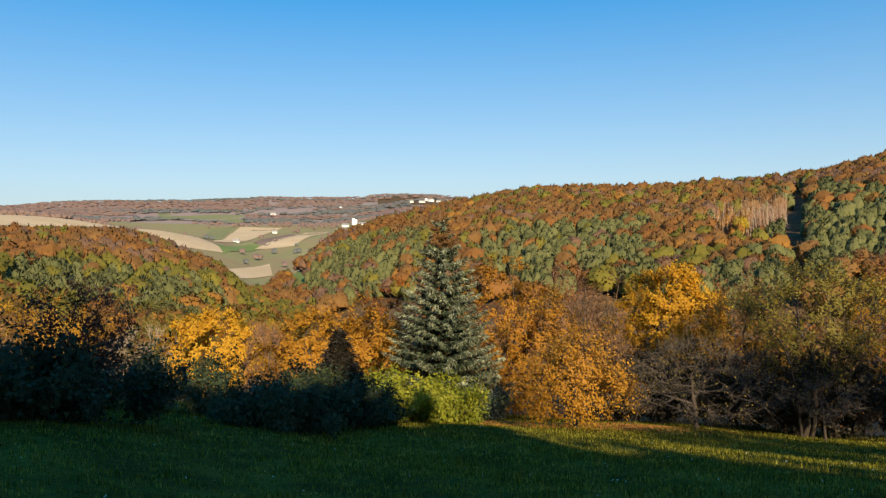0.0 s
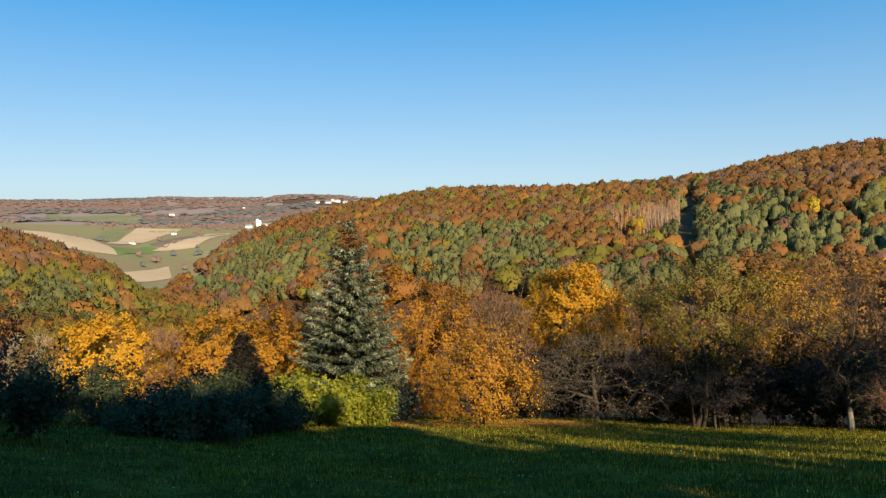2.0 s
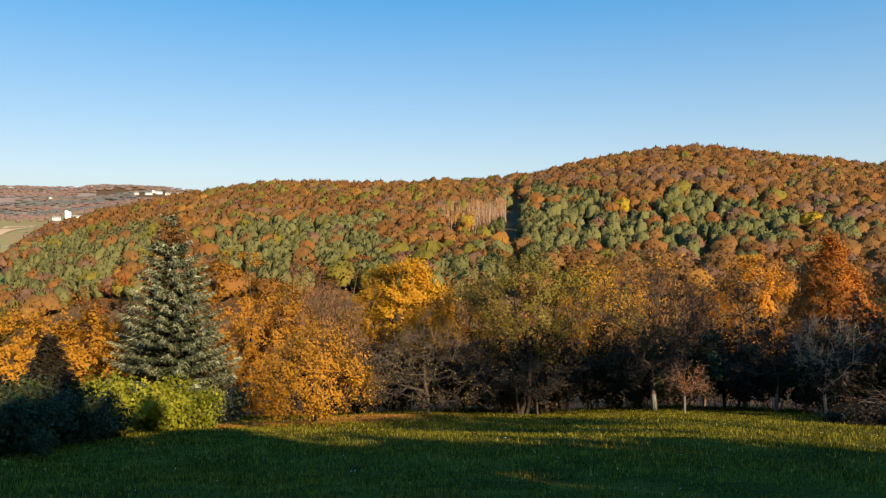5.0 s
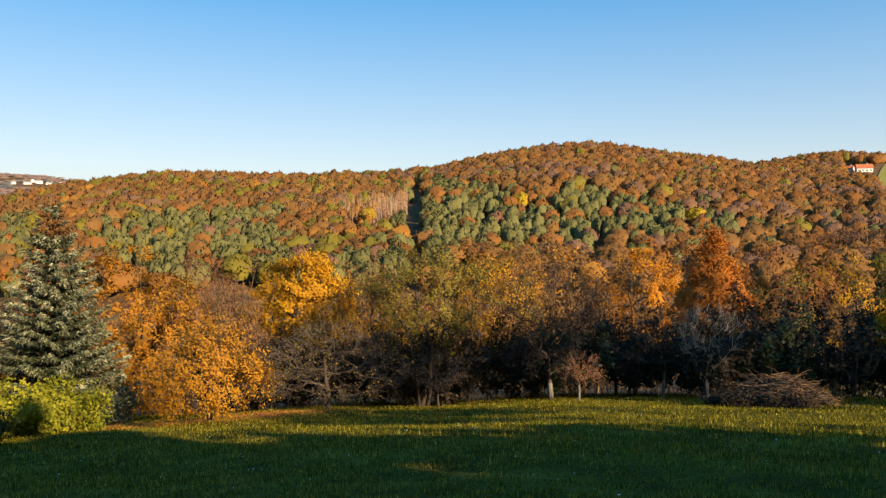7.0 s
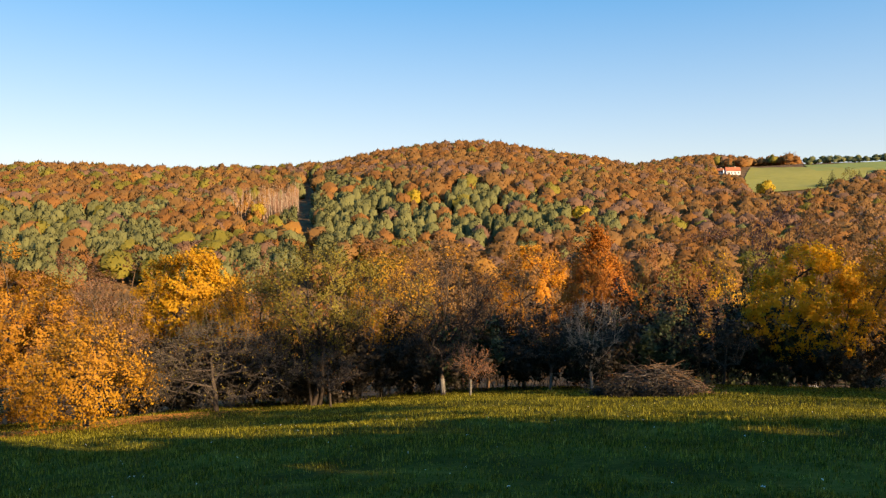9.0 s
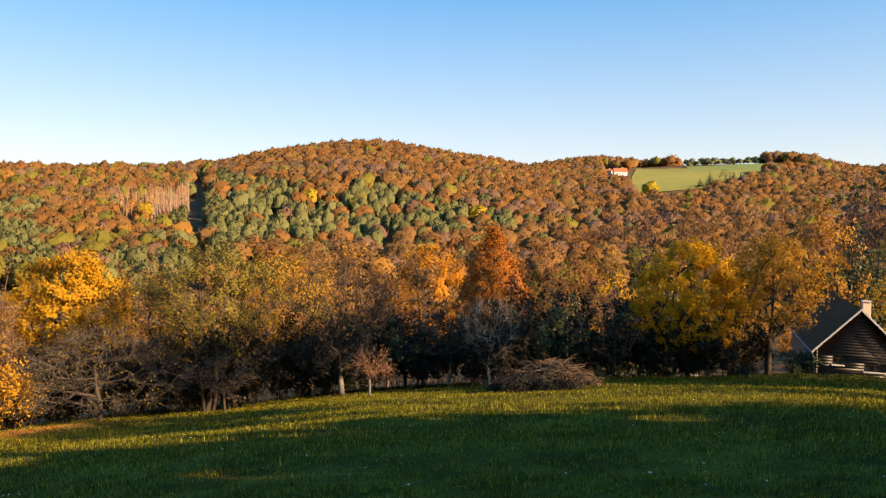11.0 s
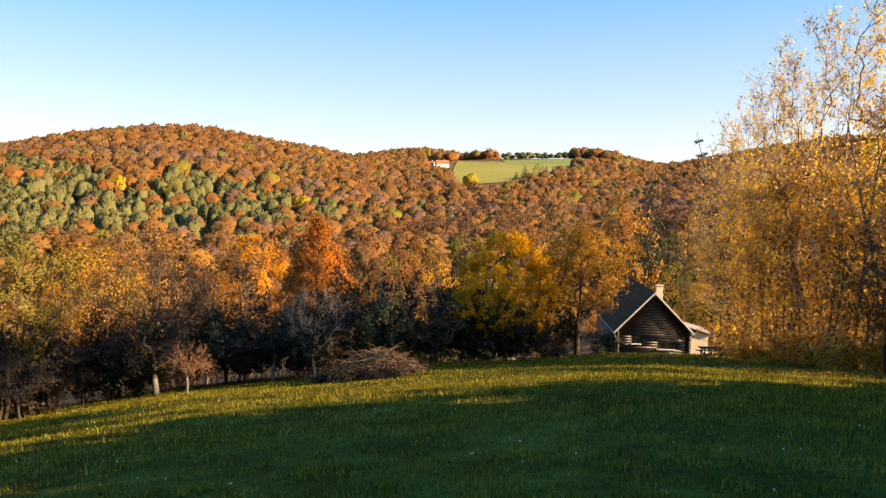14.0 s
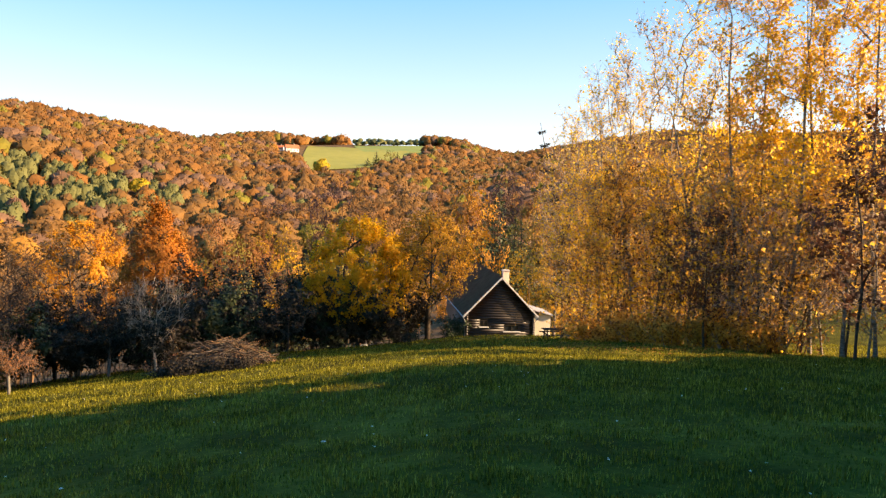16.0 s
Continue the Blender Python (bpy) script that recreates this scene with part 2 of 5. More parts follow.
M["cream"] = surface("cream_plaster", [(0.2, (0.60, 0.50, 0.36)), (0.8, (0.74, 0.65, 0.50))], 0.6, 0.9, 9, 0.3, 0.01)
M["redtile"] = surface("red_roof_tile", [(0.2, (0.30, 0.09, 0.045)), (0.8, (0.46, 0.17, 0.085))], 0.8, 0.8, 9, 0.5, 0.03)
M["greytile"] = surface("grey_roof_tile", [(0.2, (0.16, 0.15, 0.145)), (0.8, (0.30, 0.28, 0.27))], 0.8, 0.75, 9, 0.5, 0.03)
M["stone"] = surface("pale_stone", [(0.2, (0.30, 0.27, 0.23)), (0.8, (0.55, 0.52, 0.46))], 1.5, 0.9, 7, 0.5, 0.02)
M["zinc"] = surface("zinc_gutter", [(0.2, (0.16, 0.16, 0.16)), (0.8, (0.28, 0.28, 0.28))], 2.0, 0.6, 6, 0, 0, None, 0.3)
M["petal"] = surface("white_petal", [(0.2, (0.7, 0.7, 0.68)), (0.8, (0.85, 0.85, 0.82))], 9.0, 0.7, 4, 0, 0)
M["litter"] = foliage("fallen_leaves", [(0.0, (0.14, 0.05, 0.014)), (0.5, (0.34, 0.13, 0.022)), (1.0, (0.52, 0.25, 0.04))], 0.1, 0.0, 0.8, 0.7, False)
m, n, l, b = nodes_of("window_glass")
b.inputs["Base Color"].default_value = (0.02, 0.025, 0.03, 1)
b.inputs["Roughness"].default_value = 0.06
M["glass"] = m

# ------------------------------------------------ the lie of the land
def rings_table(pairs):
    az, v = zip(*pairs)
    grid = np.arange(-180, 180, 1.0)
    return np.interp(grid, az, v)


def smooth(v, k):
    w = np.hanning(2 * k + 1)
    w /= w.sum()
    return np.convolve(np.concatenate([v[-k:], v, v[:k]]), w, "valid")


FALL = smooth(rings_table([(-180, -0.06), (-90, 0.07), (-60, 0.10), (-31, 0.135), (-20, 0.176), (-8, 0.212), (10, 0.224), (27, 0.221), (36, 0.210),
                           (46, 0.197), (62, 0.176), (73, 0.157), (82, 0.153), (90, 0.146), (100, 0.136), (130, 0.05), (165, -0.05), (180, -0.06)]), 6)
# heights over the eye by azimuth, ring by ring
CREST_A = [(-14, -60), (-12, -45), (-10, -24), (-8, -10), (-3.6, 8), (0.5, 17), (3, 22), (8, 27), (15, 25), (21, 31), (25.5, 34), (28.5, 39), (32.7, 50),
           (36.5, 56), (40, 56.5), (45, 47), (48, 42), (50, 34)]
LAND = {
    150: [(-60, -18), (-31, -24), (-20, -28), (0, -33), (60, -31), (80, -24), (110, -12), (150, 8), (-150, 8)],
    230: [(-60, -14), (-31, -24), (-20, -33), (-10, -42), (5, -42), (55, -34), (80, -24), (110, -10), (150, 12), (-150, 12)],
    330: [(-60, -6), (-31, -18), (-20, -33), (-12, -50), (-4, -40), (5, -26), (45, -22), (60, -20), (80, -10), (110, 0), (150, 16), (-150, 16)],
    500: [(-60, 4), (-31, -7), (-29, -7), (-27, -6), (-24.4, -5), (-22.9, -7), (-21.4, -11), (-20.3, -15), (-18.7, -22), (-17, -27), (-16, -41), (-15, -46), (-13.5, -52), (-12, -60), (-8, -36), (-3, -12), (5, 2), (15, 4), (25, 9), (33, 20), (40, 24), (47, 15),
          (54, 2), (62, 2), (70, 2), (80, 12), (95, 24), (110, 20), (150, 20), (-150, 20)],
    660: [(-60, 2), (-31, -9), (-27, -9), (-24.4, -9), (-22.9, -11), (-21.4, -15), (-20.3, -20), (-18.7, -28), (-17, -36), (-16, -50), (-15, -54), *CREST_A, (54, 26), (58, 28), (66, 29), (74, 20), (80, 32), (95, 46), (110, 40), (150, 30), (-150, 30)],
    900: [(-60, 20), (-31, 12), (-24, -4), (-18, -38), (-12, -66), (-6, -40), (0, 2), (8, 8), (36, 34), (46, 36), (49.5, 46), (52.6, 58), (55.4, 65),
          (58.3, 60), (61, 62), (65, 62), (69, 64), (71.5, 54), (73.7, 44), (76, 50), (80, 60), (86, 72), (110, 60), (150, 40), (-150, 40)],
    1200: [(-60, 50), (-31, 31.5), (-27.5, 25), (-24, 11), (-22.5, 7), (-20.6, 6), (-18.8, -6), (-17, -20), (-14, -46), (-8, -52), (-2, -20), (8, -10), (50, 20), (90, 40), (150, 50), (-150, 50)],
    1700: [(-60, 40), (-31, 16), (-24, 4), (-16, -13), (-10, -8), (-6, 6), (0, 10), (30, 0), (90, 20), (150, 50), (-150, 50)],
    2400: [(-60, 70), (-31, 42), (-22, 46), (-14, 36), (-8, 34), (-2, 70), (4, 40), (30, 0), (90, 20), (150, 50), (-150, 50)],
    3100: [(-60, 90), (-31, 84), (-20, 96), (-14, 100), (-6, 100), (-1, 132), (4, 100), (30, 40), (90, 30), (150, 50), (-150, 50)],
    3900: [(-60, 140), (-31, 128), (-26, 158), (-19, 162), (-13, 180), (-7.5, 174), (-3.6, 196), (0.5, 180), (5, 150), (30, 60), (90, 40), (150, 50), (-150, 50)],
    4800: [(-60, 90), (0, 90), (30, 40), (90, 40), (150, 40), (-150, 40)],
}
RING_D = np.array([0.0, 55.0, 90.0] + list(LAND))
RING_Z = np.stack([0 * FALL, -FALL * 55, -FALL * 90 - 2] + [smooth(rings_table(sorted(v)), 2) + EYE for v in LAND.values()])
RING_Z = np.concatenate([RING_Z, RING_Z[:, :1]], 1)


def ground(x, y):
    """Height of the ground over the plan; the observer stands at 0, 0."""
    x, y = np.asarray(x, float), np.asarray(y, float)
    d = np.hypot(x, y)
    a = (np.degrees(np.arctan2(x, y)) + 180) % 360
    i = np.clip(a.astype(int), 0, 359)
    fa = a - i
    k = np.clip(np.searchsorted(RING_D, d, "right") - 1, 0, len(RING_D) - 2)
    fd = np.clip((d - RING_D[k]) / (RING_D[k + 1] - RING_D[k]), 0, 1)
    fs = np.where(k > 2, fd * fd * (3 - 2 * fd) * 0.5 + fd * 0.5, fd)
    za = RING_Z[k, i] * (1 - fa) + RING_Z[k, i + 1] * fa
    zb = RING_Z[k + 1, i] * (1 - fa) + RING_Z[k + 1, i + 1] * fa
    z = za * (1 - fs) + zb * fs
    roll = 0.10 * np.sin(x * 0.31 + 1.3) * np.sin(y * 0.27) + 0.05 * np.sin(x * 0.83 + y * 0.6)
    return z + roll * np.clip((d - 3) / 10, 0, 1) + 2.0 * np.sin(x * 0.021 + 2) * np.sin(y * 0.017) * np.clip((d - 200) / 300, 0, 1)


def spot(az, d):
    x, y = d * math.sin(radians(az)), d * math.cos(radians(az))
    return x, y, float(ground(x, y))


# ------------------------------------------------ mesh helpers
def mesh_from(name, verts, quads=None, tris=None, tone=None, mat=None, smoothed=False):
    me = bpy.data.meshes.new(name)
    nq = 0 if quads is None else len(quads)
    nt = 0 if tris is None else len(tris)
    me.vertices.add(len(verts))
    me.vertices.foreach_set("co", np.ascontiguousarray(verts, np.float32).ravel())
    loops = np.concatenate([np.asarray(a, np.int32).ravel() for a, c in ((quads, nq), (tris, nt)) if c])
    me.loops.add(len(loops))
    me.loops.foreach_set("vertex_index", loops)
    me.polygons.add(nq + nt)
    start = np.concatenate([np.arange(nq) * 4, nq * 4 + np.arange(nt) * 3]).astype(np.int32)
    me.polygons.foreach_set("loop_start", start)
    if smoothed:
        me.polygons.foreach_set("use_smooth", np.ones(nq + nt, bool))
    if tone is not None:
        me.attributes.new("tone", "FLOAT", "POINT").data.foreach_set("value", np.asarray(tone, np.float32))
    if mat:
        me.materials.append(mat)
    me.update(calc_edges=True)
    me.validate()
    return me


def leaf_cards(centres, size, rng, normals=None, bias=0.0, droop=0.0, aspect=0.6):
    """Small folded-diamond leaves: (n, 4, 3) corners at the centres, turned at random or towards the normals."""
    c = np.asarray(centres, float)
    k = len(c)
    nrm = rng.normal(size=(k, 3))
    nrm /= np.linalg.norm(nrm, axis=1)[:, None]
    if normals is not None:
        nrm *= np.where((nrm * normals).sum(1) < 0, -1.0, 1.0)[:, None]
        nrm = nrm * (1 - bias) + normals * bias
        nrm /= np.linalg.norm(nrm, axis=1)[:, None] + 1e-9
    t = rng.normal(size=(k, 3))
    t[:, 2] -= droop
    t -= nrm * (t * nrm).sum(1)[:, None]
    t /= np.linalg.norm(t, axis=1)[:, None] + 1e-9
    s = np.cross(nrm, t)
    L = (np.broadcast_to(size, (k,)) * rng.uniform(0.6, 1.3, k))[:, None]
    W = L * aspect * 0.62
    return np.stack([c - t * L * 0.5 - s * W, c + t * L * 0.62, c - t * L * 0.5 + s * W], 1)


def cards_mesh(name, cards, mat, tone=None):
    k = len(cards)
    if cards.shape[1] == 3:
        return mesh_from(name, cards.reshape(-1, 3), tris=np.arange(k * 3).reshape(k, 3), mat=mat, tone=None if tone is None else np.repeat(tone, 3))
    return mesh_from(name, cards.reshape(-1, 3), quads=np.arange(k * 4).reshape(k, 4), mat=mat, tone=None if tone is None else np.repeat(tone, 4))


def rounded(me, outward, keep=0.3):
    """Turn the shading of leaf cards towards the crown's outside, so that a crown reads as one rounded mass of foliage."""
    k = len(me.polygons)
    co = np.empty(len(me.vertices) * 3, np.float32)
    me.vertices.foreach_get("co", co)
    co = co.reshape(k, -1, 3)
    fn = np.cross(co[:, 1] - co[:, 0], co[:, 2] - co[:, 0])
    fn /= np.linalg.norm(fn, axis=1)[:, None] + 1e-9
    nn = fn * keep + np.asarray(outward) * (1 - keep)
    nn /= np.linalg.norm(nn, axis=1)[:, None] + 1e-9
    me.normals_split_custom_set_from_vertices(np.repeat(nn, co.shape[1], 0))
    return me


class Tubes:
    """Tapered limbs gathered into one mesh."""

    def __init__(self, sides=5):
        self.v, self.q, self.n, self.sides = [], [], 0, sides

    def add(self, pts, radii, sides=None):
        k = sides or self.sides
        pts = np.asarray(pts, float)
        d = np.gradient(pts, axis=0)
        d /= np.linalg.norm(d, axis=1)[:, None] + 1e-9
        ref = np.where(np.abs(d[:, 2:3]) > 0.9, [[1.0, 0, 0]], [[0, 0, 1.0]])
        u = np.cross(d, ref)
        u /= np.linalg.norm(u, axis=1)[:, None] + 1e-9
        w = np.cross(d, u)
        a = np.arange(k) * 2 * np.pi / k
        ring = pts[:, None] + (u[:, None] * np.cos(a)[None, :, None] + w[:, None] * np.sin(a)[None, :, None]) * np.asarray(radii)[:, None, None]
        m_ = len(pts)
        self.v.append(ring.reshape(-1, 3))
        i = np.arange(m_ - 1)[:, None] * k
        j = np.arange(k)[None]
        j2 = (j + 1) % k
        self.q.append((np.stack([i + j, i + j2, i + k + j2, i + k + j], -1).reshape(-1, 4)) + self.n)
        self.n += m_ * k

    def mesh(self, name, mat):
        return mesh_from(name, np.concatenate(self.v), quads=np.concatenate(self.q), mat=mat, smoothed=True)


def limb(rng, start, way, length, steps, wander, lift=0.0):
    """A wandering line from start along way."""
    p, d = [np.array(start, float)], np.array(way, float)
    d /= np.linalg.norm(d)
    for _ in range(steps):
        d = d + rng.normal(size=3) * wander + np.array([0, 0, lift])
        d /= np.linalg.norm(d)
        p.append(p[-1] + d * length / steps)
    return np.array(p)


def at_line(line, f):
    i = f * (len(line) - 1)
    k = min(int(i), len(line) - 2)
    return line[k] * (1 - (i - k)) + line[k + 1] * (i - k), line[k + 1] - line[k]


def part(name, me, parent, label="", kind=""):
    ob = new(name, me)
    ob.parent = parent
    return tagged(ob, label, kind=kind)


def thing(name, label, category, group="", at=(0, 0, 0), turn=0.0):
    e = new(name)
    e.empty_display_size = 0.3
    e.matrix_world = pose(*at, 0, 0, turn)
    return tagged(e, label, category, group)


def bm_mesh(name, bm, mat, smoothed=False):
    me = bpy.data.meshes.new(name)
    bmesh.ops.recalc_face_normals(bm, faces=bm.faces)
    bm.to_mesh(me)
    bm.free()
    me.materials.append(mat)
    if smoothed:
        for p in me.polygons:
            p.use_smooth = True
    return me


def box(bm, cx, cy, cz, sx, sy, sz, bevel=0.0, turn=None):
    made = bmesh.ops.create_cube(bm, size=1.0)["verts"]
    m_ = Matrix.Translation((cx, cy, cz)) @ (turn or Matrix()) @ Matrix.Diagonal((sx, sy, sz, 1))
    bmesh.ops.transform(bm, matrix=m_, verts=made)
    if bevel:
        edges = list({e for v in made for e in v.link_edges})
        bmesh.ops.bevel(bm, geom=edges, offset=bevel, segments=1, affect="EDGES")
    return bm


def box_mesh(name, mat, c, s, bevel=0.01, turn=None):
    return bm_mesh(name, box(bmesh.new(), *c, *s, bevel, turn), mat)


# ------------------------------------------------ ground, one sheet to the horizon
az_fine = np.concatenate([np.arange(-180, -46, 3.0), np.arange(-46, 112, 0.5), np.arange(112, 180, 3.0), [180.0]])
d_fine = np.concatenate([[0.0], np.geomspace(1.5, 4850, 160)])
A, D = np.meshgrid(np.radians(az_fine), d_fine)
gx, gy = D * np.sin(A), D * np.cos(A)
gv = np.stack([gx, gy, ground(gx, gy)], -1)
na, nd = len(az_fine), len(d_fine)
i, j = np.meshgrid(np.arange(nd - 1), np.arange(na - 1), indexing="ij")
gq = np.stack([i * na + j, i * na + j + 1, (i + 1) * na + j + 1, (i + 1) * na + j], -1).reshape(-1, 4)[:, ::-1]
gme = mesh_from("ground", gv.reshape(-1, 3), quads=gq, smoothed=True)
gme.materials.append(M["meadow"])
gme.materials.append(M["floor"])
gme.materials.append(M["slopes"])
gme.materials.append(M["hazy_slopes"])
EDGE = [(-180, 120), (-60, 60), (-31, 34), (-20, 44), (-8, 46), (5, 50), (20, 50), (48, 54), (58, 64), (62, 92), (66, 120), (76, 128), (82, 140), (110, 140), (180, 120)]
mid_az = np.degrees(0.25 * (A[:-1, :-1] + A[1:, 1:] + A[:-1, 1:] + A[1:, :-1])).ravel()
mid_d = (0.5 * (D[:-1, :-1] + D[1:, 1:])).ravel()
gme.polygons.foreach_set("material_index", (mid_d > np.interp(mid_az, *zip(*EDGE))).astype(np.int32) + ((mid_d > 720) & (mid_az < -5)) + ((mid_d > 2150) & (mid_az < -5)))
gme.update()
tagged(new("ground", gme), "sloping green meadow running down into wooded hills", "ground", kind="structure")


def drape(name, label, corners, mat, lift=0.6, nu=24, nv=14):
    """A field: a patch between four corners (azimuth, distance) that follows the land."""
    (a0, d0), (a1, d1), (a2, d2), (a3, d3) = corners
    u, v = np.meshgrid(np.linspace(0, 1, nu), np.linspace(0, 1, nv))
    a = (a0 * (1 - u) + a1 * u) * (1 - v) + (a3 * (1 - u) + a2 * u) * v
    d = (d0 * (1 - u) + d1 * u) * (1 - v) + (d3 * (1 - u) + d2 * u) * v
    x, y = d * np.sin(np.radians(a)), d * np.cos(np.radians(a))
    p = np.stack([x, y, ground(x, y) + lift], -1).reshape(-1, 3)
    i, j = np.meshgrid(np.arange(nv - 1), np.arange(nu - 1), indexing="ij")
    q = np.stack([i * nu + j, i * nu + j + 1, (i + 1) * nu + j + 1, (i + 1) * nu + j], -1).reshape(-1, 4)
    return tagged(new(name, mesh_from(name, p, quads=q, mat=mat, smoothed=True)), label, "field", "fields of the valley", "structure")


FIELDS = [
    ("stubble_field", "pale tan stubble field on the far slope", [(-34, 860), (-23.9, 1060), (-23.4, 1190), (-34, 1190)], "field_tan"),
    ("stubble_field", "tan ploughed field running down to the valley", [(-22.5, 1100), (-21.2, 1900), (-16.4, 1130), (-19.9, 1030)], "field_tan"),
    ("pasture", "olive green pasture on the valley side", [(-18.7, 1400), (-17.1, 1500), (-15.7, 2080), (-17.4, 1990)], "field_olive"),
    ("stubble_field", "round tan field on the valley side", [(-17.3, 1385), (-14.8, 1590), (-12.2, 2050), (-15.3, 2090)], "field_tan"),
    ("crop_field", "bright green winter crop in the valley", [(-16.55, 1120), (-13.7, 1450), (-14.3, 1525), (-17.1, 1280)], "field_green"),
    ("ploughed_field", "brown ploughed field in the valley", [(-13.5, 1475), (-9.8, 1840), (-11.8, 1822), (-14.4, 1545)], "field_brown"),
    ("stubble_field", "tan strip of stubble below the wood", [(-14.3, 1427), (-11.4, 1480), (-8.75, 1820), (-10.5, 1855)], "field_tan"),
    ("stubble_field", "tan stubble on the valley floor", [(-15.4, 856), (-13.0, 1000), (-13.2, 1154), (-16.2, 938)], "field_tan"),
    ("gravel_track", "pale garden path before the cabin", [(57.5, 60.2), (77.0, 61.0), (77.0, 61.9), (57.5, 61.0)], "stone"),
    ("gravel_track", "pale gravel track behind the shaded hedge", [(-16.8, 41), (-12.0, 40), (-12.0, 43.5), (-16.8, 45)], "stone"),
    ("pasture", "green strip of valley pasture", [(-13.52, 931), (-11.44, 592), (-9.75, 543), (-10.38, 578)], "field_green"),
    ("pasture", "green hill meadow in low sun", [(57.6, 590), (67.0, 668), (67.4, 770), (58.4, 856)], "field_meadow"),
    # shaded upper strip of the hill meadow, its shade given as darker green
    ("pasture", "pasture strip with the hilltop shade in its darker green", [(62.4, 780), (69.5, 770), (69.5, 846), (61.8, 850)], "field_green"),
    ("pasture", "olive pasture on the distant slope", [(-21, 2300), (-15, 2250), (-15, 2700), (-21, 2750)], "field_olive"),
]
for nm, lb, cs, mt in FIELDS:
    drape(nm, lb, cs, M[mt], 0.04 if nm == "gravel_track" else 0.6)


def within(corners, a, b_):
    """Which of the points lie inside the polygon (even-odd rule)."""
    hit = np.zeros(len(a), bool)
    for (x0, y0), (x1, y1) in zip(corners, corners[1:] + corners[:1]):
        if y0 != y1:
            hit ^= ((y0 > b_) != (y1 > b_)) & (a < (x1 - x0) * (b_ - y0) / (y1 - y0) + x0)
    return hit


def in_field(az, d):
    return np.any([within(cs, az, d) for _, _, cs, _ in FIELDS], axis=0)


# ------------------------------------------------ far woods
def unit(v):
    return v / (np.linalg.norm(v, axis=1)[:, None] + 1e-9)


def ball(level):
    """Corners and triangles of a unit icosphere."""
    bm = bmesh.new()
    bmesh.ops.create_icosphere(bm, subdivisions=level, radius=1.0)
    v = np.array([p.co[:] for p in bm.verts])
    f = np.array([[p.index for p in t_.verts] for t_ in bm.faces])
    bm.free()
    return v, f


def crown_template(seed, k, kind, fine=1.0, level=2):
    """Triangles of a far crown, about one metre wide and one high, base at 0: an uneven leafy mass of lumps and loose sprays over it; with the way outward."""
    rng = np.random.default_rng(seed)
    v, f = ball(level)
    lumps = unit(rng.normal(size=(22 if kind == "broad" else 13, 3)) + [0, 0, 0.25])
    swell = np.max(np.exp(-(1 - v @ lumps.T) * (11.0 if kind == "broad" else 7.0)), axis=1)
    rad = 0.56 + 0.38 * swell + 0.08 * rng.normal(size=len(v))
    shape = np.array([0.5, 0.5, 0.46]) if kind == "broad" else np.array([0.42, 0.42, 0.5])
    if kind == "pine":
        shape = shape * (1.15 - 0.5 * np.clip(v[:, 2:3], -0.4, 1.0))
    mid = np.array([0, 0, 0.52])
    core = v * rad[:, None] * shape
    out_v = unit(v)
    tri, tri_out = (core + mid)[f], unit(out_v[f].mean(1))
    # sprays stand out of the mass, long side outward
    pick = rng.integers(0, len(f), k)
    w = rng.dirichlet((1, 1, 1), k)
    c = (tri[pick] * w[:, :, None]).sum(1)
    n_ = tri_out[pick]
    way = unit(n_ * 0.8 + rng.normal(size=(k, 3)) * 0.55 + [0, 0, 0.35 if kind == "broad" else 0.0])
    side = unit(np.cross(way, rng.normal(size=(k, 3))))
    ln = 0.26 * fine * rng.uniform(0.5, 1.2, (k, 1))
    sprays = np.stack([c - way * ln * 0.2 - side * ln * 0.26, c + way * ln, c - way * ln * 0.2 + side * ln * 0.26], 1)
    return np.concatenate([tri, sprays]), np.concatenate([tri_out, unit(n_ + rng.normal(size=(k, 3)) * 0.35)])


def woods(name, label, az, d, width, height, mat, kind, k, seed, fine=1.0, level=2, flat=0.75):
    rng = np.random.default_rng(seed)
    tmpl = [crown_template(seed * 10 + v, k, kind, fine, level) for v in range(6)]
    x, y = d * np.sin(np.radians(az)), d * np.cos(np.radians(az))
    z = ground(x, y)
    cards, tone, outs = [], [], []
    which = rng.integers(0, 6, len(az))
    for v in range(6):
        s = which == v
        if not s.any():
            continue
        turn = rng.uniform(0, 2 * np.pi, s.sum())
        t, out = tmpl[v][0][None], tmpl[v][1]
        outs.append(np.stack([out[None, :, 0] * np.cos(turn)[:, None] - out[None, :, 1] * np.sin(turn)[:, None],
                              out[None, :, 0] * np.sin(turn)[:, None] + out[None, :, 1] * np.cos(turn)[:, None], np.tile(out[:, 2], (s.sum(), 1))], -1).reshape(-1, 3))
        cx = t[..., 0] * np.cos(turn)[:, None, None] - t[..., 1] * np.sin(turn)[:, None, None]
        cy = t[..., 0] * np.sin(turn)[:, None, None] + t[..., 1] * np.cos(turn)[:, None, None]
        w, h = width[s][:, None, None], height[s][:, None, None]
        p = np.stack([cx * w + x[s][:, None, None], cy * w + y[s][:, None, None], t[..., 2] * h + z[s][:, None, None] - 0.3], -1)
        cards.append(p.reshape(-1, 3, 3))
        tone.append(np.repeat(rng.uniform(-0.2, 0.8, s.sum()), t.shape[1]))
    me = rounded(cards_mesh(name, np.concatenate(cards), mat, np.concatenate(tone)), unit(np.concatenate(outs) + np.array([0, 0, flat])), 0.22 if flat < 1 else 0.0)
    return tagged(new(name, me), label, "woodland", kind="stuff")


def blobs(az, d, seed, scale):
    """Smooth 0..1 noise over the plan, for patches of one kind of tree."""
    rng = np.random.default_rng(seed)
    x, y = d * np.sin(np.radians(az)), d * np.cos(np.radians(az))
    v = 0
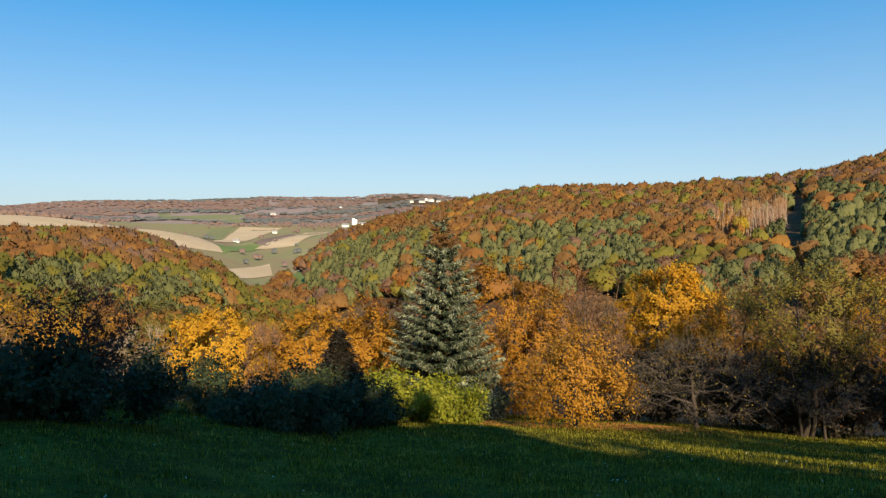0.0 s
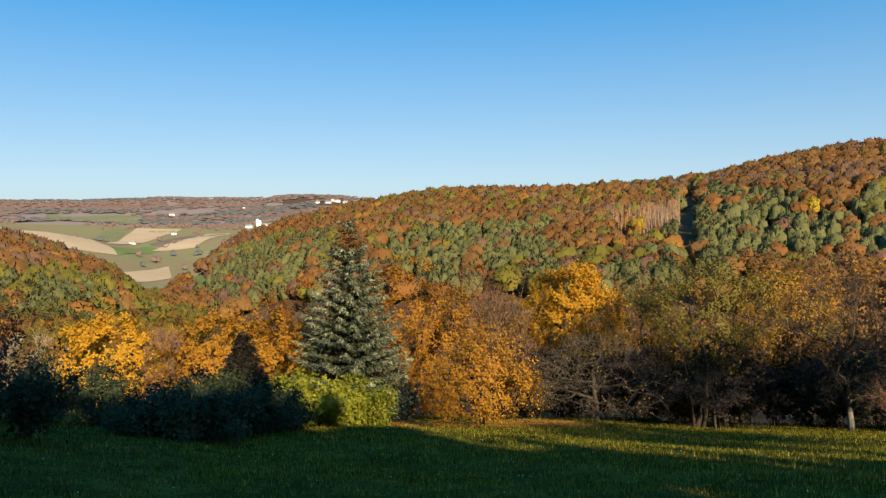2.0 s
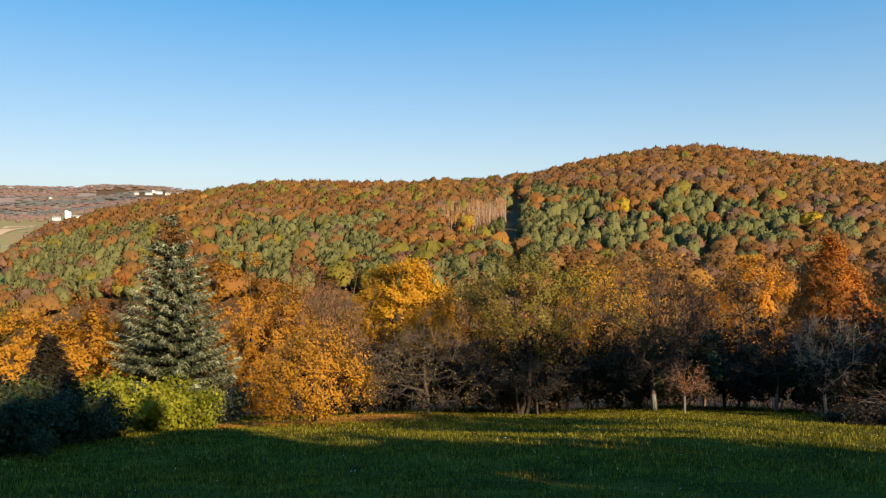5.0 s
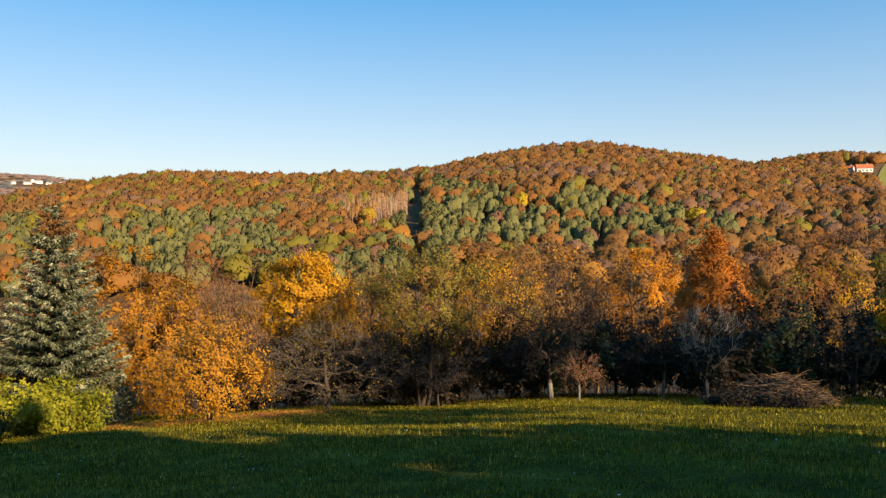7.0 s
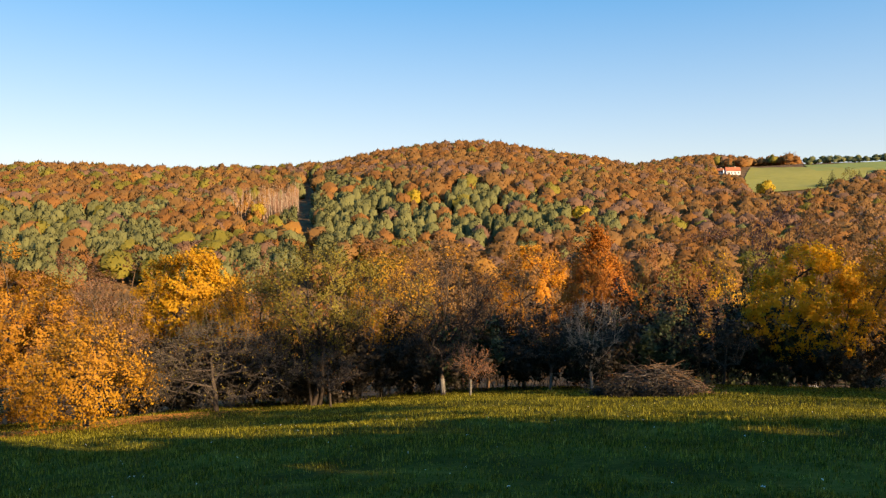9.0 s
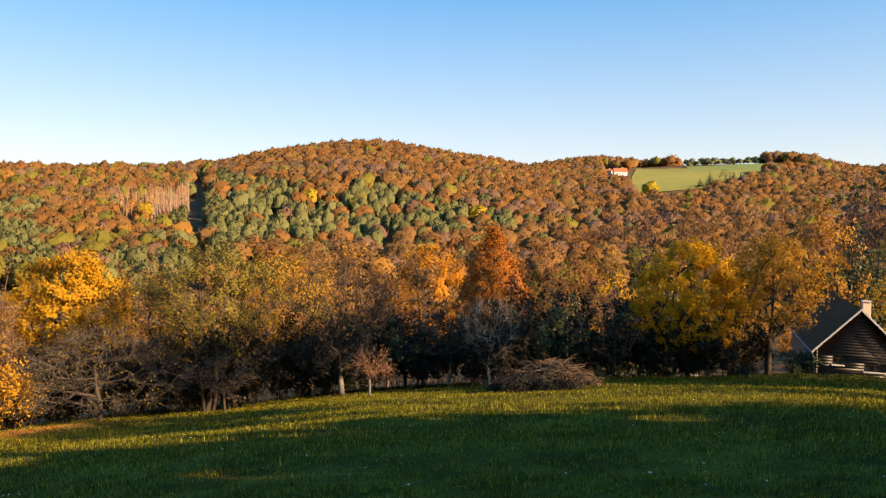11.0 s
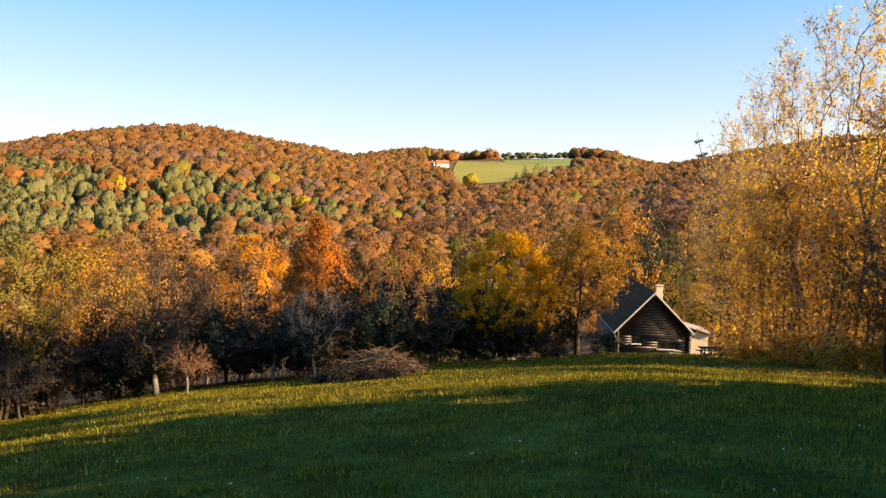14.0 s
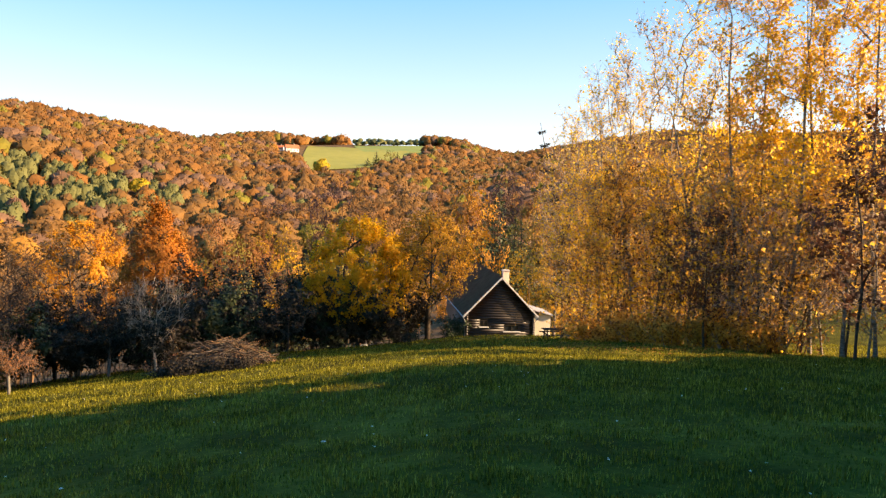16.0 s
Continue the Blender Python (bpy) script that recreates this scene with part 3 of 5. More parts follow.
    for o in range(4):
        kx, ky = rng.normal(size=2) / scale * 3 * (1.5 ** o)
        v = v + np.sin(x * kx + y * ky + rng.uniform(0, 6)) / (1.3 ** o)
    return 0.5 + v / 5


rng = np.random.default_rng(4)
# candidates with an even spacing over the plan: rows of rings
caz, cd = [], []
d = 185.0
while d < 960:
    step = 9.6 if d < 350 else (7.7 if d < 700 else 8.8)
    n_ = int(d * radians(140) / step)
    a = np.linspace(-40, 100, n_) + rng.uniform(-0.5, 0.5, n_) * np.degrees(step / d)
    caz.append(a)
    cd.append(d + rng.uniform(-0.5, 0.5, n_) * step)
    d += step * (1.15 if d < 700 else 1.3)
caz, cd = np.concatenate(caz), np.concatenate(cd)
keep = ~in_field(caz, cd)
keep &= ~((caz < -5) & (cd > np.interp(caz, [-40, -31, -24, -17, -14, -12, -8, -5], [640, 620, 600, 560, 600, 700, 760, 760])))   # the open valley
keep &= ~((caz > -5) & (caz < 50) & (cd > 690))
keep &= ~((np.abs(caz - 25.6 - (cd - 480) * 0.001) < 0.75) & (cd > 300) & (cd < 585))      # a ride cut straight up the hill
keep &= ~((caz > 19.9) & (caz < 24.95) & (cd > 405) & (cd < 500))              # the felled compartment beside it
keep &= ~((caz > 56.0) & (caz < 58.8) & (cd > 640) & (cd < 830))              # the farmhouse garden
keep &= ~((caz > 58.2) & (caz < 66.2) & (cd > np.interp(caz, [58.2, 60.5, 63, 66], [540, 520, 560, 640])) & (cd < 900))
keep &= ~((caz > 61.5) & (caz < 67.0) & (cd > 846) & (cd < 960))
keep &= ~((caz > 66) & (caz < 84) & (cd < 230))
LONE = [(46.53, 419, 0.86), (59.43, 579, 2.69), (33.7, 436, 2.0), (21.89, 437, 0.76)]      # yellow trees alone: azimuth, distance, height of the top over the horizon
for a_, d_, _ in LONE:
    keep &= ~((np.abs(caz - a_) < 0.8) & (cd > d_ - 20) & (cd < d_ + 7))
# thin out what lies low in the hidden valley bottom
elev = np.degrees(np.arctan2(ground(cd * np.sin(np.radians(caz)), cd * np.cos(np.radians(caz))) + 12 - EYE, cd))
keep &= elev > np.interp(caz, [-12, -6, 90], [-6.5, -3.6, -3.0])
# nor does anything grow behind a nearer crest
bins = np.round(caz).astype(int) + 60
crest = np.full(200, -90.0)
for i_ in np.argsort(cd):
    if elev[i_] < crest[bins[i_]] - 0.25:
        keep[i_] = False
    elif keep[i_]:
        crest[bins[i_]] = max(crest[bins[i_]], elev[i_] - 0.6)
caz, cd, elev = caz[keep], cd[keep], elev[keep]
# stands of pine, by azimuth and by height on the hillside
PINES = [
    ([(26.0, 2.6), (29.3, 3.5), (34.4, 2.3), (39.6, 2.8), (44.8, 1.6), (47.4, 1.8), (49.4, 0.1), (48.3, -0.6), (44.4, -0.6), (34.4, -1.4), (26.0, -1.2)], 0.86),
    ([(2.1, -0.7), (5.8, 1.2), (11.9, 1.4), (16.2, 1.3), (14.9, -1.2), (18.0, -3.0), (13.6, -3.9), (8.4, -3.8), (3.3, -2.8)], 0.82),
    ([(-12.1, -3.6), (-10.0, -1.4), (-6.6, -0.2), (-0.8, 0.8), (-1.6, -1.5), (-4.8, -3.1), (-7.8, -4.6)], 0.85),
    ([(17.5, -1.9), (24.9, -1.5), (24.9, -4.3), (18.4, -3.9)], 0.85),
    ([(26.2, 3.4), (28.2, 3.4), (28.0, -3), (26.2, -3)], 0.9),
    ([(-36, -0.3), (-27.6, -0.9), (-22.2, -2.0), (-19.1, -2.5), (-15.6, -4.3), (-16.4, -5.7), (-21.1, -5.1), (-24.1, -3.8), (-27.6, -2.9), (-36, -1.9)], 0.78),
]
edge = rng.normal(size=(2, len(caz))) * [[0.5], [0.25]]
p_pine = np.full(len(caz), 0.06)
for poly, p_ in PINES:
    p_pine = np.where(within(poly, caz + edge[0], elev + edge[1]), p_, p_pine)
u = rng.uniform(0, 1, len(caz))
v = rng.uniform(0, 1, len(caz))
is_pine = u < p_pine
low_left = (caz < -8) & (elev < np.interp(caz, [-36, -27, -20, -12], [-1.6, -2.4, -3.4, -5.0]))
mild = (caz > -3) & (caz < 26)
is_gold = ~is_pine & (v < np.where(low_left, 0.24, np.where(mild, 0.07, 0.02)))
is_olive = ~is_pine & ~is_gold & (v < np.where(low_left, 0.75, np.where((caz < -14) & (elev < np.interp(caz, [-31, -22, -17], [-0.5, -1.4, -2.6])), 0.8, np.where(mild, 0.24, np.where(caz > 26, 0.06, 0.10)))))
is_rust = ~is_pine & ~is_gold & ~is_olive & (blobs(caz, cd, 13, 90) + 0.12 * rng.normal(size=len(caz)) > 0.5)
is_violet = ~(is_pine | is_gold | is_olive) & (blobs(caz, cd, 17, 60) + 0.15 * rng.normal(size=len(caz)) > 0.72)
is_rust &= ~is_violet
is_brown = ~(is_pine | is_gold | is_olive | is_rust | is_violet)
grow = np.clip(rng.normal(1.0, 0.14, len(caz)), 0.7, 1.3)
for nm, lb, s, mt, kind, w, h in (
        ("pine_wood", "grey-green pines over the far hillside", is_pine, "wood_pine", "pine", 5.2, 13.6),
        ("golden_wood", "golden-leaved trees among the far woods", is_gold, "wood_orange", "broad", 8.8, 12.8),
        ("olive_wood", "olive-green trees turning in the far woods", is_olive, "wood_olive", "broad", 8.6, 12.8),
        ("rust_wood", "rust-red beeches over the far hillside", is_rust, "wood_rust", "broad", 8.8, 12.8),
        ("bare_wood", "dull violet-brown bare woods on the hill", is_violet, "wood_violet", "broad", 8.2, 12.4),
        ("brown_wood", "brown half-bare broadleaf woods on the hill", is_brown, "wood_brown", "broad", 8.6, 12.8)):
    for lo, hi, wide, k, fine, level in ((0, 350, 1.65, 210, 0.48, 2), (350, 2000, 1.45, 75, 0.58, 2)):
        q = s & (cd >= lo) & (cd < hi)
        if kind == "pine":              # pines stand closer
            shift = rng.uniform(-1, 1, (2, q.sum()))
            woods(nm, lb, caz[q] + np.degrees(4.6 * shift[0] / cd[q]), cd[q] + 5 * shift[1], w * 0.95 * wide * grow[q], h * rng.uniform(0.85, 1.0, q.sum()), M[mt], kind, k, 21 + len(nm) + lo, fine, level)
        woods(nm, lb, caz[q], cd[q], w * wide * grow[q], h * (0.5 + 0.5 * grow[q]) * rng.uniform(0.94, 1.06, q.sum()), M[mt], kind, k, 20 + len(nm) + lo, fine, level)

# ridges beyond the valley; the haze on them is in the leaf colours
n_ = 11000
faz, fd = rng.uniform(-40, 5, n_), rng.uniform(1000, 3950, n_) ** 1.0
patch = blobs(faz, fd, 31, 420) + 0.08 * rng.normal(size=n_)
wooded = (patch > np.interp(fd, [1000, 1800, 2400, 3950], [0.62, 0.56, 0.30, 0.25])) & ~in_field(faz, fd) & ~((np.abs(faz + 6.8) < 1.2) & (np.abs(fd - 1950) < 130))
wooded &= ~((faz > -24) & (faz < -8) & (fd < np.interp(faz, [-24, -18, -12, -8], [1900, 2080, 2080, 1900])) & (rng.uniform(0, 1, n_) > 0.06))
wooded &= ~((np.abs(faz + 1.0) < 1.6) & (fd > 2700) & (fd < 3080))
faz, fd = faz[wooded], fd[wooded]
dark = blobs(faz, fd, 33, 500) > 0.56
gr = rng.uniform(0.8, 1.25, len(faz))
for nm, lb, s, mt in (("distant_wood", "russet woods on the distant ridges, haze in their colour", ~dark, "far_rust"), ("distant_pine_wood", "pine woods on the distant ridges, haze in their colour", dark, "far_pine")):
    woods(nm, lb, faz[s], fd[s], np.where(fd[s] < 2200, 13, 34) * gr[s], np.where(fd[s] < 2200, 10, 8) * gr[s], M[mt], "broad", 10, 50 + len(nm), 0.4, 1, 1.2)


# ------------------------------------------------ broadleaf trees, grown limb by limb
FORMS = {  # width of the crown by height, from its foot (0) to its top (1)
    "dome": lambda f: np.sin(np.pi * np.clip(0.12 + 0.86 * f, 0, 1)) ** 0.62,
    "skirt": lambda f: np.clip(1.04 - f, 0, 1) ** 0.55 * np.clip(0.55 + 3.0 * f, 0, 1),
    "cone": lambda f: np.clip(1.03 - f, 0, 1) ** 0.85 * np.clip(0.6 + 4 * f, 0, 1),
    "vase": lambda f: np.clip(0.28 + 0.95 * f, 0, 1) * np.clip((1.04 - f) * 4.2, 0, 1) ** 0.6,
    "spread": lambda f: np.clip(0.65 + 1.2 * f, 0, 1) * np.clip((1.05 - f) * 1.7, 0, 1) ** 0.7,
    "column": lambda f: np.sin(np.pi * np.clip(0.1 + 0.85 * f, 0, 1)) ** 0.9,
}


def grown(seed, h, w, form="dome", foot=0.15, clumps=90, twigs=5, leaves=6000, size=0.12, leaf_from=0.0, r=0.0, sag=0.0, stems=1, twig_len=0.75, jitter=0.14, fat=1.0, hollow=0.45, lumpy=0.22):
    """A tree grown towards clumps spread through its crown: limbs, twigs, leaf places and the way outward at each."""
    rng = np.random.default_rng(seed)
    prof = FORMS[form]
    f = rng.uniform(0, 1, clumps * 6)
    f = f[rng.uniform(0, 1, len(f)) < prof(f) + 0.08][:clumps]
    a = rng.uniform(0, 2 * np.pi, len(f))
    waves = 1 + lumpy * (np.sin(2 * a + 5 * f + rng.uniform(0, 6)) * 0.5 + np.sin(3 * a - 8 * f + rng.uniform(0, 6)) * 0.5)
    rr = prof(f) * w * 0.5 * (hollow + (1 - hollow) * np.sqrt(rng.uniform(0, 1, len(f)))) * waves
    z = h * (foot + (0.97 - foot) * f)
    goal = np.stack([rr * np.cos(a), rr * np.sin(a), z], 1)
    # stems first, then each clump joins the nearest suitable node
    nodes, parent, lines = [], [], []
    for s_ in range(stems):
        lean = rng.normal(size=2) * (0.03 if stems == 1 else 0.16)
        base = np.array([*(rng.normal(size=2) * (0.0 if stems == 1 else 0.22)), -0.25])
        ln = limb(rng, base, (*lean, 1), h * (0.8 if form in ("cone", "column") else 0.6) + 0.25, 10, 0.045)
        k0 = len(nodes)
        nodes += list(ln)
        parent += [-1] + list(range(k0, k0 + len(ln) - 1))
        lines.append(list(range(k0, k0 + len(ln))))
    for c in goal[np.argsort(np.hypot(goal[:, 0], goal[:, 1]) + 0.35 * np.abs(goal[:, 2] - h * 0.4))]:
        nd = np.array(nodes)
        flat = np.hypot(*(nd - c)[:, :2].T)
        cost = np.linalg.norm(nd - c, axis=1) + 1.5 * np.maximum(0, nd[:, 2] - (c[2] - (0.45 - sag) * flat)) + 4.0 * (nd[:, 2] < min(h * foot * 0.9, c[2] * 0.6))
        j = int(np.argmin(cost))
        n_ = max(2, min(5, int(np.linalg.norm(c - nd[j]) / 0.5)))
        u_ = np.linspace(0, 1, n_ + 1)[1:, None]
        bow = np.array([0, 0, 1.0]) * (0.10 - 0.3 * sag) * np.linalg.norm(c - nd[j])
        pth = nd[j] * (1 - u_) + c * u_ + np.sin(np.pi * u_) * (bow + rng.normal(size=3) * 0.05 * np.linalg.norm(c - nd[j]))
        idx = [j]
        for p in pth:
            nodes.append(p)
            parent.append(idx[-1])
            idx.append(len(nodes) - 1)
        lines.append(idx)
    nodes = np.array(nodes)
    load = np.ones(len(nodes))
    for i_ in range(len(nodes) - 1, -1, -1):
        if parent[i_] >= 0:
            load[parent[i_]] += load[i_]
    r = r or 0.012 * h + 0.02
    rad = np.maximum(r * (load / load[[ln[0] for ln in lines[:stems]]].max()) ** 0.5, 0.007 * fat)
    big, small = Tubes(5), Tubes(3)
    for k_, idx in enumerate(lines):
        rk = rad[idx].copy()
        rk[0] = min(rk[0], rk[1] * 1.25)
        if k_ < stems:
            rk[0] *= 1.5
        big.add(nodes[idx], rk, 7 if k_ < stems else (5 if rk[0] > 0.05 else 3))
    # twigs fan out from every clump
    heart = np.array([0, 0, h * (foot + 1) * 0.42])
    away = unit(goal - heart)
    tips, n_t = [goal], max(1, twigs)
    for q in range(n_t):
        way = unit(away * 0.7 + rng.normal(size=goal.shape) * 0.6 + np.array([0, 0, 0.35 - sag]))
        ln = twig_len * rng.uniform(0.5, 1.15, (len(goal), 1))
        start = goal - away * rng.uniform(0, 0.3, (len(goal), 1))
        endp = start + way * ln
        for s0, e0 in zip(start, endp):
            small.add(np.array([s0, e0]), [0.009 * fat, 0.0045 * fat], 3)
        tips += [start + way * ln * v_ for v_ in (0.45, 0.7, 0.9, 1.05)]
    tips = np.concatenate(tips)
    if leaf_from:
        tips = tips[tips[:, 2] > h * (leaf_from + 0.12 * rng.normal(size=len(tips)))]
    pts = tips[rng.integers(0, len(tips), leaves)] + rng.normal(size=(leaves, 3)) * jitter
    pts = pts[pts[:, 2] > 0.12]
    return big, small, pts, unit(pts - heart)


def broad_mid(seed, mat, h=12.0, w=9.0, k=2200, size=0.19, form="dome"):
    """A broadleaf seen from eighty metres: limbs and twigs showing through a ragged crown of leaves."""
    rng = np.random.default_rng(seed + 500)
    big, small, pts, out = grown(seed, h, w, form, 0.16, 50, 3, k, size, jitter=0.28, twig_len=1.25, fat=2.2, hollow=0.55)
    big.q += [q + big.n for q in small.q]
    big.v += small.v
    return big.mesh("trunk", M["twig_russet"]), rounded(cards_mesh("crown", leaf_cards(pts, size * 1.25, rng, out, 0.35, 0.3, 0.62), mat), out, 0.4)


def conifer_mid(seed, mat, h=13.0, w=5.5, k=2200, size=0.45):
    rng = np.random.default_rng(seed)
    tb = Tubes(6)
    tb.add(np.stack([np.zeros(6), np.zeros(6), np.linspace(-0.3, h, 6)], 1), np.linspace(0.2, 0.02, 6))
    pts, nn = [], []
    tiers = 16
    for t_ in range(tiers):
        f = (t_ + 0.5) / tiers
        r = w * 0.5 * (1 - f) ** 0.85
        for b_ in range(7):
            a = b_ * 0.9 + t_ * 1.7 + rng.uniform(-0.2, 0.2)
            m_ = max(3, int(k / tiers / 7 * (1.6 - 1.2 * f)))
            g = rng.uniform(0.15, 1, m_)
            side = rng.normal(size=m_) * 0.16 * r * g
            z = h * (0.08 + 0.9 * f) - 0.22 * r * g + rng.normal(size=m_) * 0.12
            pts.append(np.stack([np.cos(a) * r * g - np.sin(a) * side, np.sin(a) * r * g + np.cos(a) * side, z], 1))
            nn.append(np.tile([np.cos(a) * 0.5, np.sin(a) * 0.5, 0.75], (m_, 1)))
    pts, nn = np.concatenate(pts), np.concatenate(nn)
    return tb.mesh("trunk", M["bark"]), cards_mesh("crown", leaf_cards(pts, size * np.clip(1.2 - pts[:, 2] / h, 0.4, 1.2), rng, nn, 0.5, 0.6, 0.5), mat)


def tree_from(meshes, name, label, category="tree", group="", at=(0, 0, 0), turn=0.0):
    e = thing(name, label, category, group, at, turn)
    part("trunk", meshes[0], e)
    part("crown", meshes[1], e)
    return e


MID = {}
for key, mt, seeds in (("orange", "orange", (1, 2)), ("rust", "rust", (3, 4)), ("brown", "brown", (5, 6, 15)), ("gold", "gold", (18,)), ("olive", "olive", (8, 9)), ("violet", "violet", (14,))):
    MID[key] = [tree_from(broad_mid(s, M[mt], k={"brown": 2000, "violet": 1800, "rust": 2100}.get(key, 2300), form=("dome", "column", "vase")[s % 3]), "broadleaf_tree", "", "tree") for s in seeds]
for key, mt, seeds in (("pine", "pine", (10, 11)), ("darkpine", "darkgreen", (12,))):
    MID[key] = [tree_from(conifer_mid(s, M[mt]), "conifer_tree", "", "tree") for s in seeds]
WORDS = {"orange": "orange-leaved broadleaf tree in the valley wood", "rust": "rust-brown beech tree in the valley wood", "brown": "brown half-bare tree in the valley wood",
         "gold": "golden-yellow tree in the valley wood", "olive": "olive-green tree just turning in the wood", "violet": "dark violet-brown bare tree", "pine": "green conifer standing in the valley wood",
         "darkpine": "dark green spruce in the valley wood"}
first_use = set()


def mid_tree(key, az, d, h, w, rng, label=""):
    src = MID[key][int(rng.integers(0, len(MID[key])))]
    x, y, z = spot(az, d)
    m_ = pose(x, y, z - 0.2, rng.uniform(-3, 3), rng.uniform(-3, 3), rng.uniform(0, 360))
    if src.name not in first_use:
        first_use.add(src.name)
        src.matrix_world = m_
        ob = src
    else:
        ob = copy_thing(src, m_)
    ref = 9.0 if "pine" not in key else 5.5
    hr = 12.0 if "pine" not in key else 13.0
    ob.scale = (w / ref, w / ref, h / hr)
    return tagged(ob, label or WORDS[key], "tree", "trees of the valley wood")


rng = np.random.default_rng(9)
skyline = np.full(160, -90.0)
MIX = [  # azimuth span, kinds to draw from
    (-42, -20, "orange rust olive pine olive brown"), (-20, -8, "olive olive pine orange gold brown"), (-8, 4, "olive orange rust orange brown"),
    (4, 14, "orange rust brown rust"), (14, 24, "brown rust brown brown"), (24, 33, "olive olive orange brown"), (33, 46, "brown orange brown rust brown orange brown"),
    (46, 56, "rust brown pine brown orange"), (56, 64, "pine olive brown rust"), (64, 74, "orange rust orange brown"), (74, 100, "rust orange olive brown gold")]
d = 66.0
while d < 190:
    step = 6.6 + d * 0.024
    n_ = int(d * radians(140) / step)
    for a in np.linspace(-40, 100, n_):
        az = a + rng.uniform(-0.45, 0.45) * math.degrees(step / d)
        dd = d + rng.uniform(-0.4, 0.4) * step
        if 57 < az < 86 and dd < (92 if az < 66 else 125):
            continue
        if 84 <= az and dd < 120:
            continue
        if az < -8 and dd < 84:
            continue
        kinds = next((k for lo, hi, k in MIX if lo <= az < hi), "rust").split()
        kd = kinds[int(rng.integers(0, len(kinds)))]
        h = rng.uniform(9.5, 13.5)
        gtop = math.degrees(math.atan2(float(ground(dd * math.sin(radians(az)), dd * math.cos(radians(az)))) + h - EYE, dd))
        cap = np.interp(az, [-40, -28, -20, -10, -4, 4, 20, 48, 60, 75, 100], [-1.5, -2.5, -3.2, -4.8, -4.5, -2.0, -1.8, -1.2, -0.6, -0.5, 3.0])
        if az < 2:
            cap = min(cap, np.interp(dd, [60, 190], [-6.6, -3.6]) + np.interp(az, [-35, -20, 0], [1.2, 0.2, 0.0]))
        if gtop > cap:
            h -= dd * math.tan(radians(gtop - cap))
        if h < 4.5:
            continue
        top_ = math.degrees(math.atan2(float(ground(dd * math.sin(radians(az)), dd * math.cos(radians(az)))) + h - EYE, dd))
        col = slice(int(az + 48), int(az + 48) + 2)
        if top_ < skyline[col].min() + 0.2:
            continue
        skyline[col] = np.maximum(skyline[col], top_ - 0.75)
        mid_tree(kd, az, dd, h, rng.uniform(7.0, 9.5) if "pine" not in kd else rng.uniform(4.5, 6), rng)
    d += step * 1.25


# ------------------------------------------------ trees of the orchard and the meadow's edge
def leafy(name, label, at, h, w, mat, leaves, size, seed, form="dome", foot=0.15, clumps=110, twigs=5, leaf_from=0.0, r=0.0, sag=0.0, stems=1, twig_len=0.8, jitter=0.13, fat=1.0, hollow=0.45, lumpy=0.22,
          bark="bark", twig="twig", category="tree", group="", turn=0.0, whitewash=0.0, droop=0.3, wide=0.75, keep=0.5):
    """A tree with trunk and boughs, twigs, and a crown of single leaves on the twigs."""
    rng = np.random.default_rng(seed + 900)
    h = float(h)
    big, small, pts, out = grown(seed, h, w, form, foot, clumps, twigs, leaves, size, leaf_from, r, sag, stems, twig_len, jitter, fat, hollow, lumpy)
    e = thing(name, label, category, group, at, turn)
    part("trunk", big.mesh("trunk", M[bark]), e)
    if whitewash:
        tb = Tubes(8)
        pts0 = big.v[0].reshape(-1, 7, 3).mean(1)
        thick = np.linalg.norm(big.v[0][7] - pts0[1])
        line = np.array([at_line(pts0, f)[0] for f in np.linspace(0.25 / (0.6 * h + 0.25), (0.25 + whitewash) / (0.6 * h + 0.25), 4)])
        tb.add(line, [thick * 1.1, thick * 1.06, thick * 1.04, thick * 1.03])
        part("painted_base", tb.mesh("painted_base", M["limewash"]), e, "lime-washed base of the trunk")
    part("branchwork", small.mesh("branchwork", M[twig]), e, "", "stuff")
    if leaves:
        part("crown", rounded(cards_mesh("crown", leaf_cards(pts, size, rng, out, 0.3, droop, wide), M[mat]), out, keep), e)
    return e


def shrub(name, label, at, h, w, mat, leaves, size, seed, stems=16, category="shrub", group="", twig="twig", depth=None):
    """A bush of many arching stems clothed in leaves."""
    rng = np.random.default_rng(seed)
    tb, tips = Tubes(4), []
    for s in range(stems):
        a, lean = rng.uniform(0, 2 * np.pi), rng.uniform(0.1, 0.9)
        base = np.array([math.cos(a) * w * 0.18, math.sin(a) * (depth or w) * 0.18, -0.1])
        way = (math.cos(a) * lean, math.sin(a) * lean * (depth or w) / w, 1)
        line = limb(rng, base, way, h * rng.uniform(0.7, 1.05), 6, 0.12, -0.03)
        tb.add(line, np.linspace(0.025, 0.004, 7), 4)
        for _ in range(4):
            p, e_ = at_line(line, rng.uniform(0.2, 0.95))
            l2 = limb(rng, p, e_ / np.linalg.norm(e_) + rng.normal(size=3) * 0.7, w * rng.uniform(0.12, 0.3), 3, 0.2)
            tb.add(l2[[0, 3]], [0.009, 0.003], 3)
            tips += list(l2[1:])
        tips += list(line[2:])
    e = thing(name, label, category, group, at, rng.uniform(0, 360))
    part("stem_mass", tb.mesh("stem_mass", M[twig]), e, "", "stuff")
    tips = np.array(tips)
    if leaves:
        leaves = int(leaves * 1.4)
        pts = tips[rng.integers(0, len(tips), leaves)] + rng.normal(size=(leaves, 3)) * [0.16, 0.16, 0.14]
        pts = pts[pts[:, 2] > 0.03]
        out = pts - np.array([0, 0, h * 0.25])
        out /= np.linalg.norm(out, axis=1)[:, None] + 1e-9
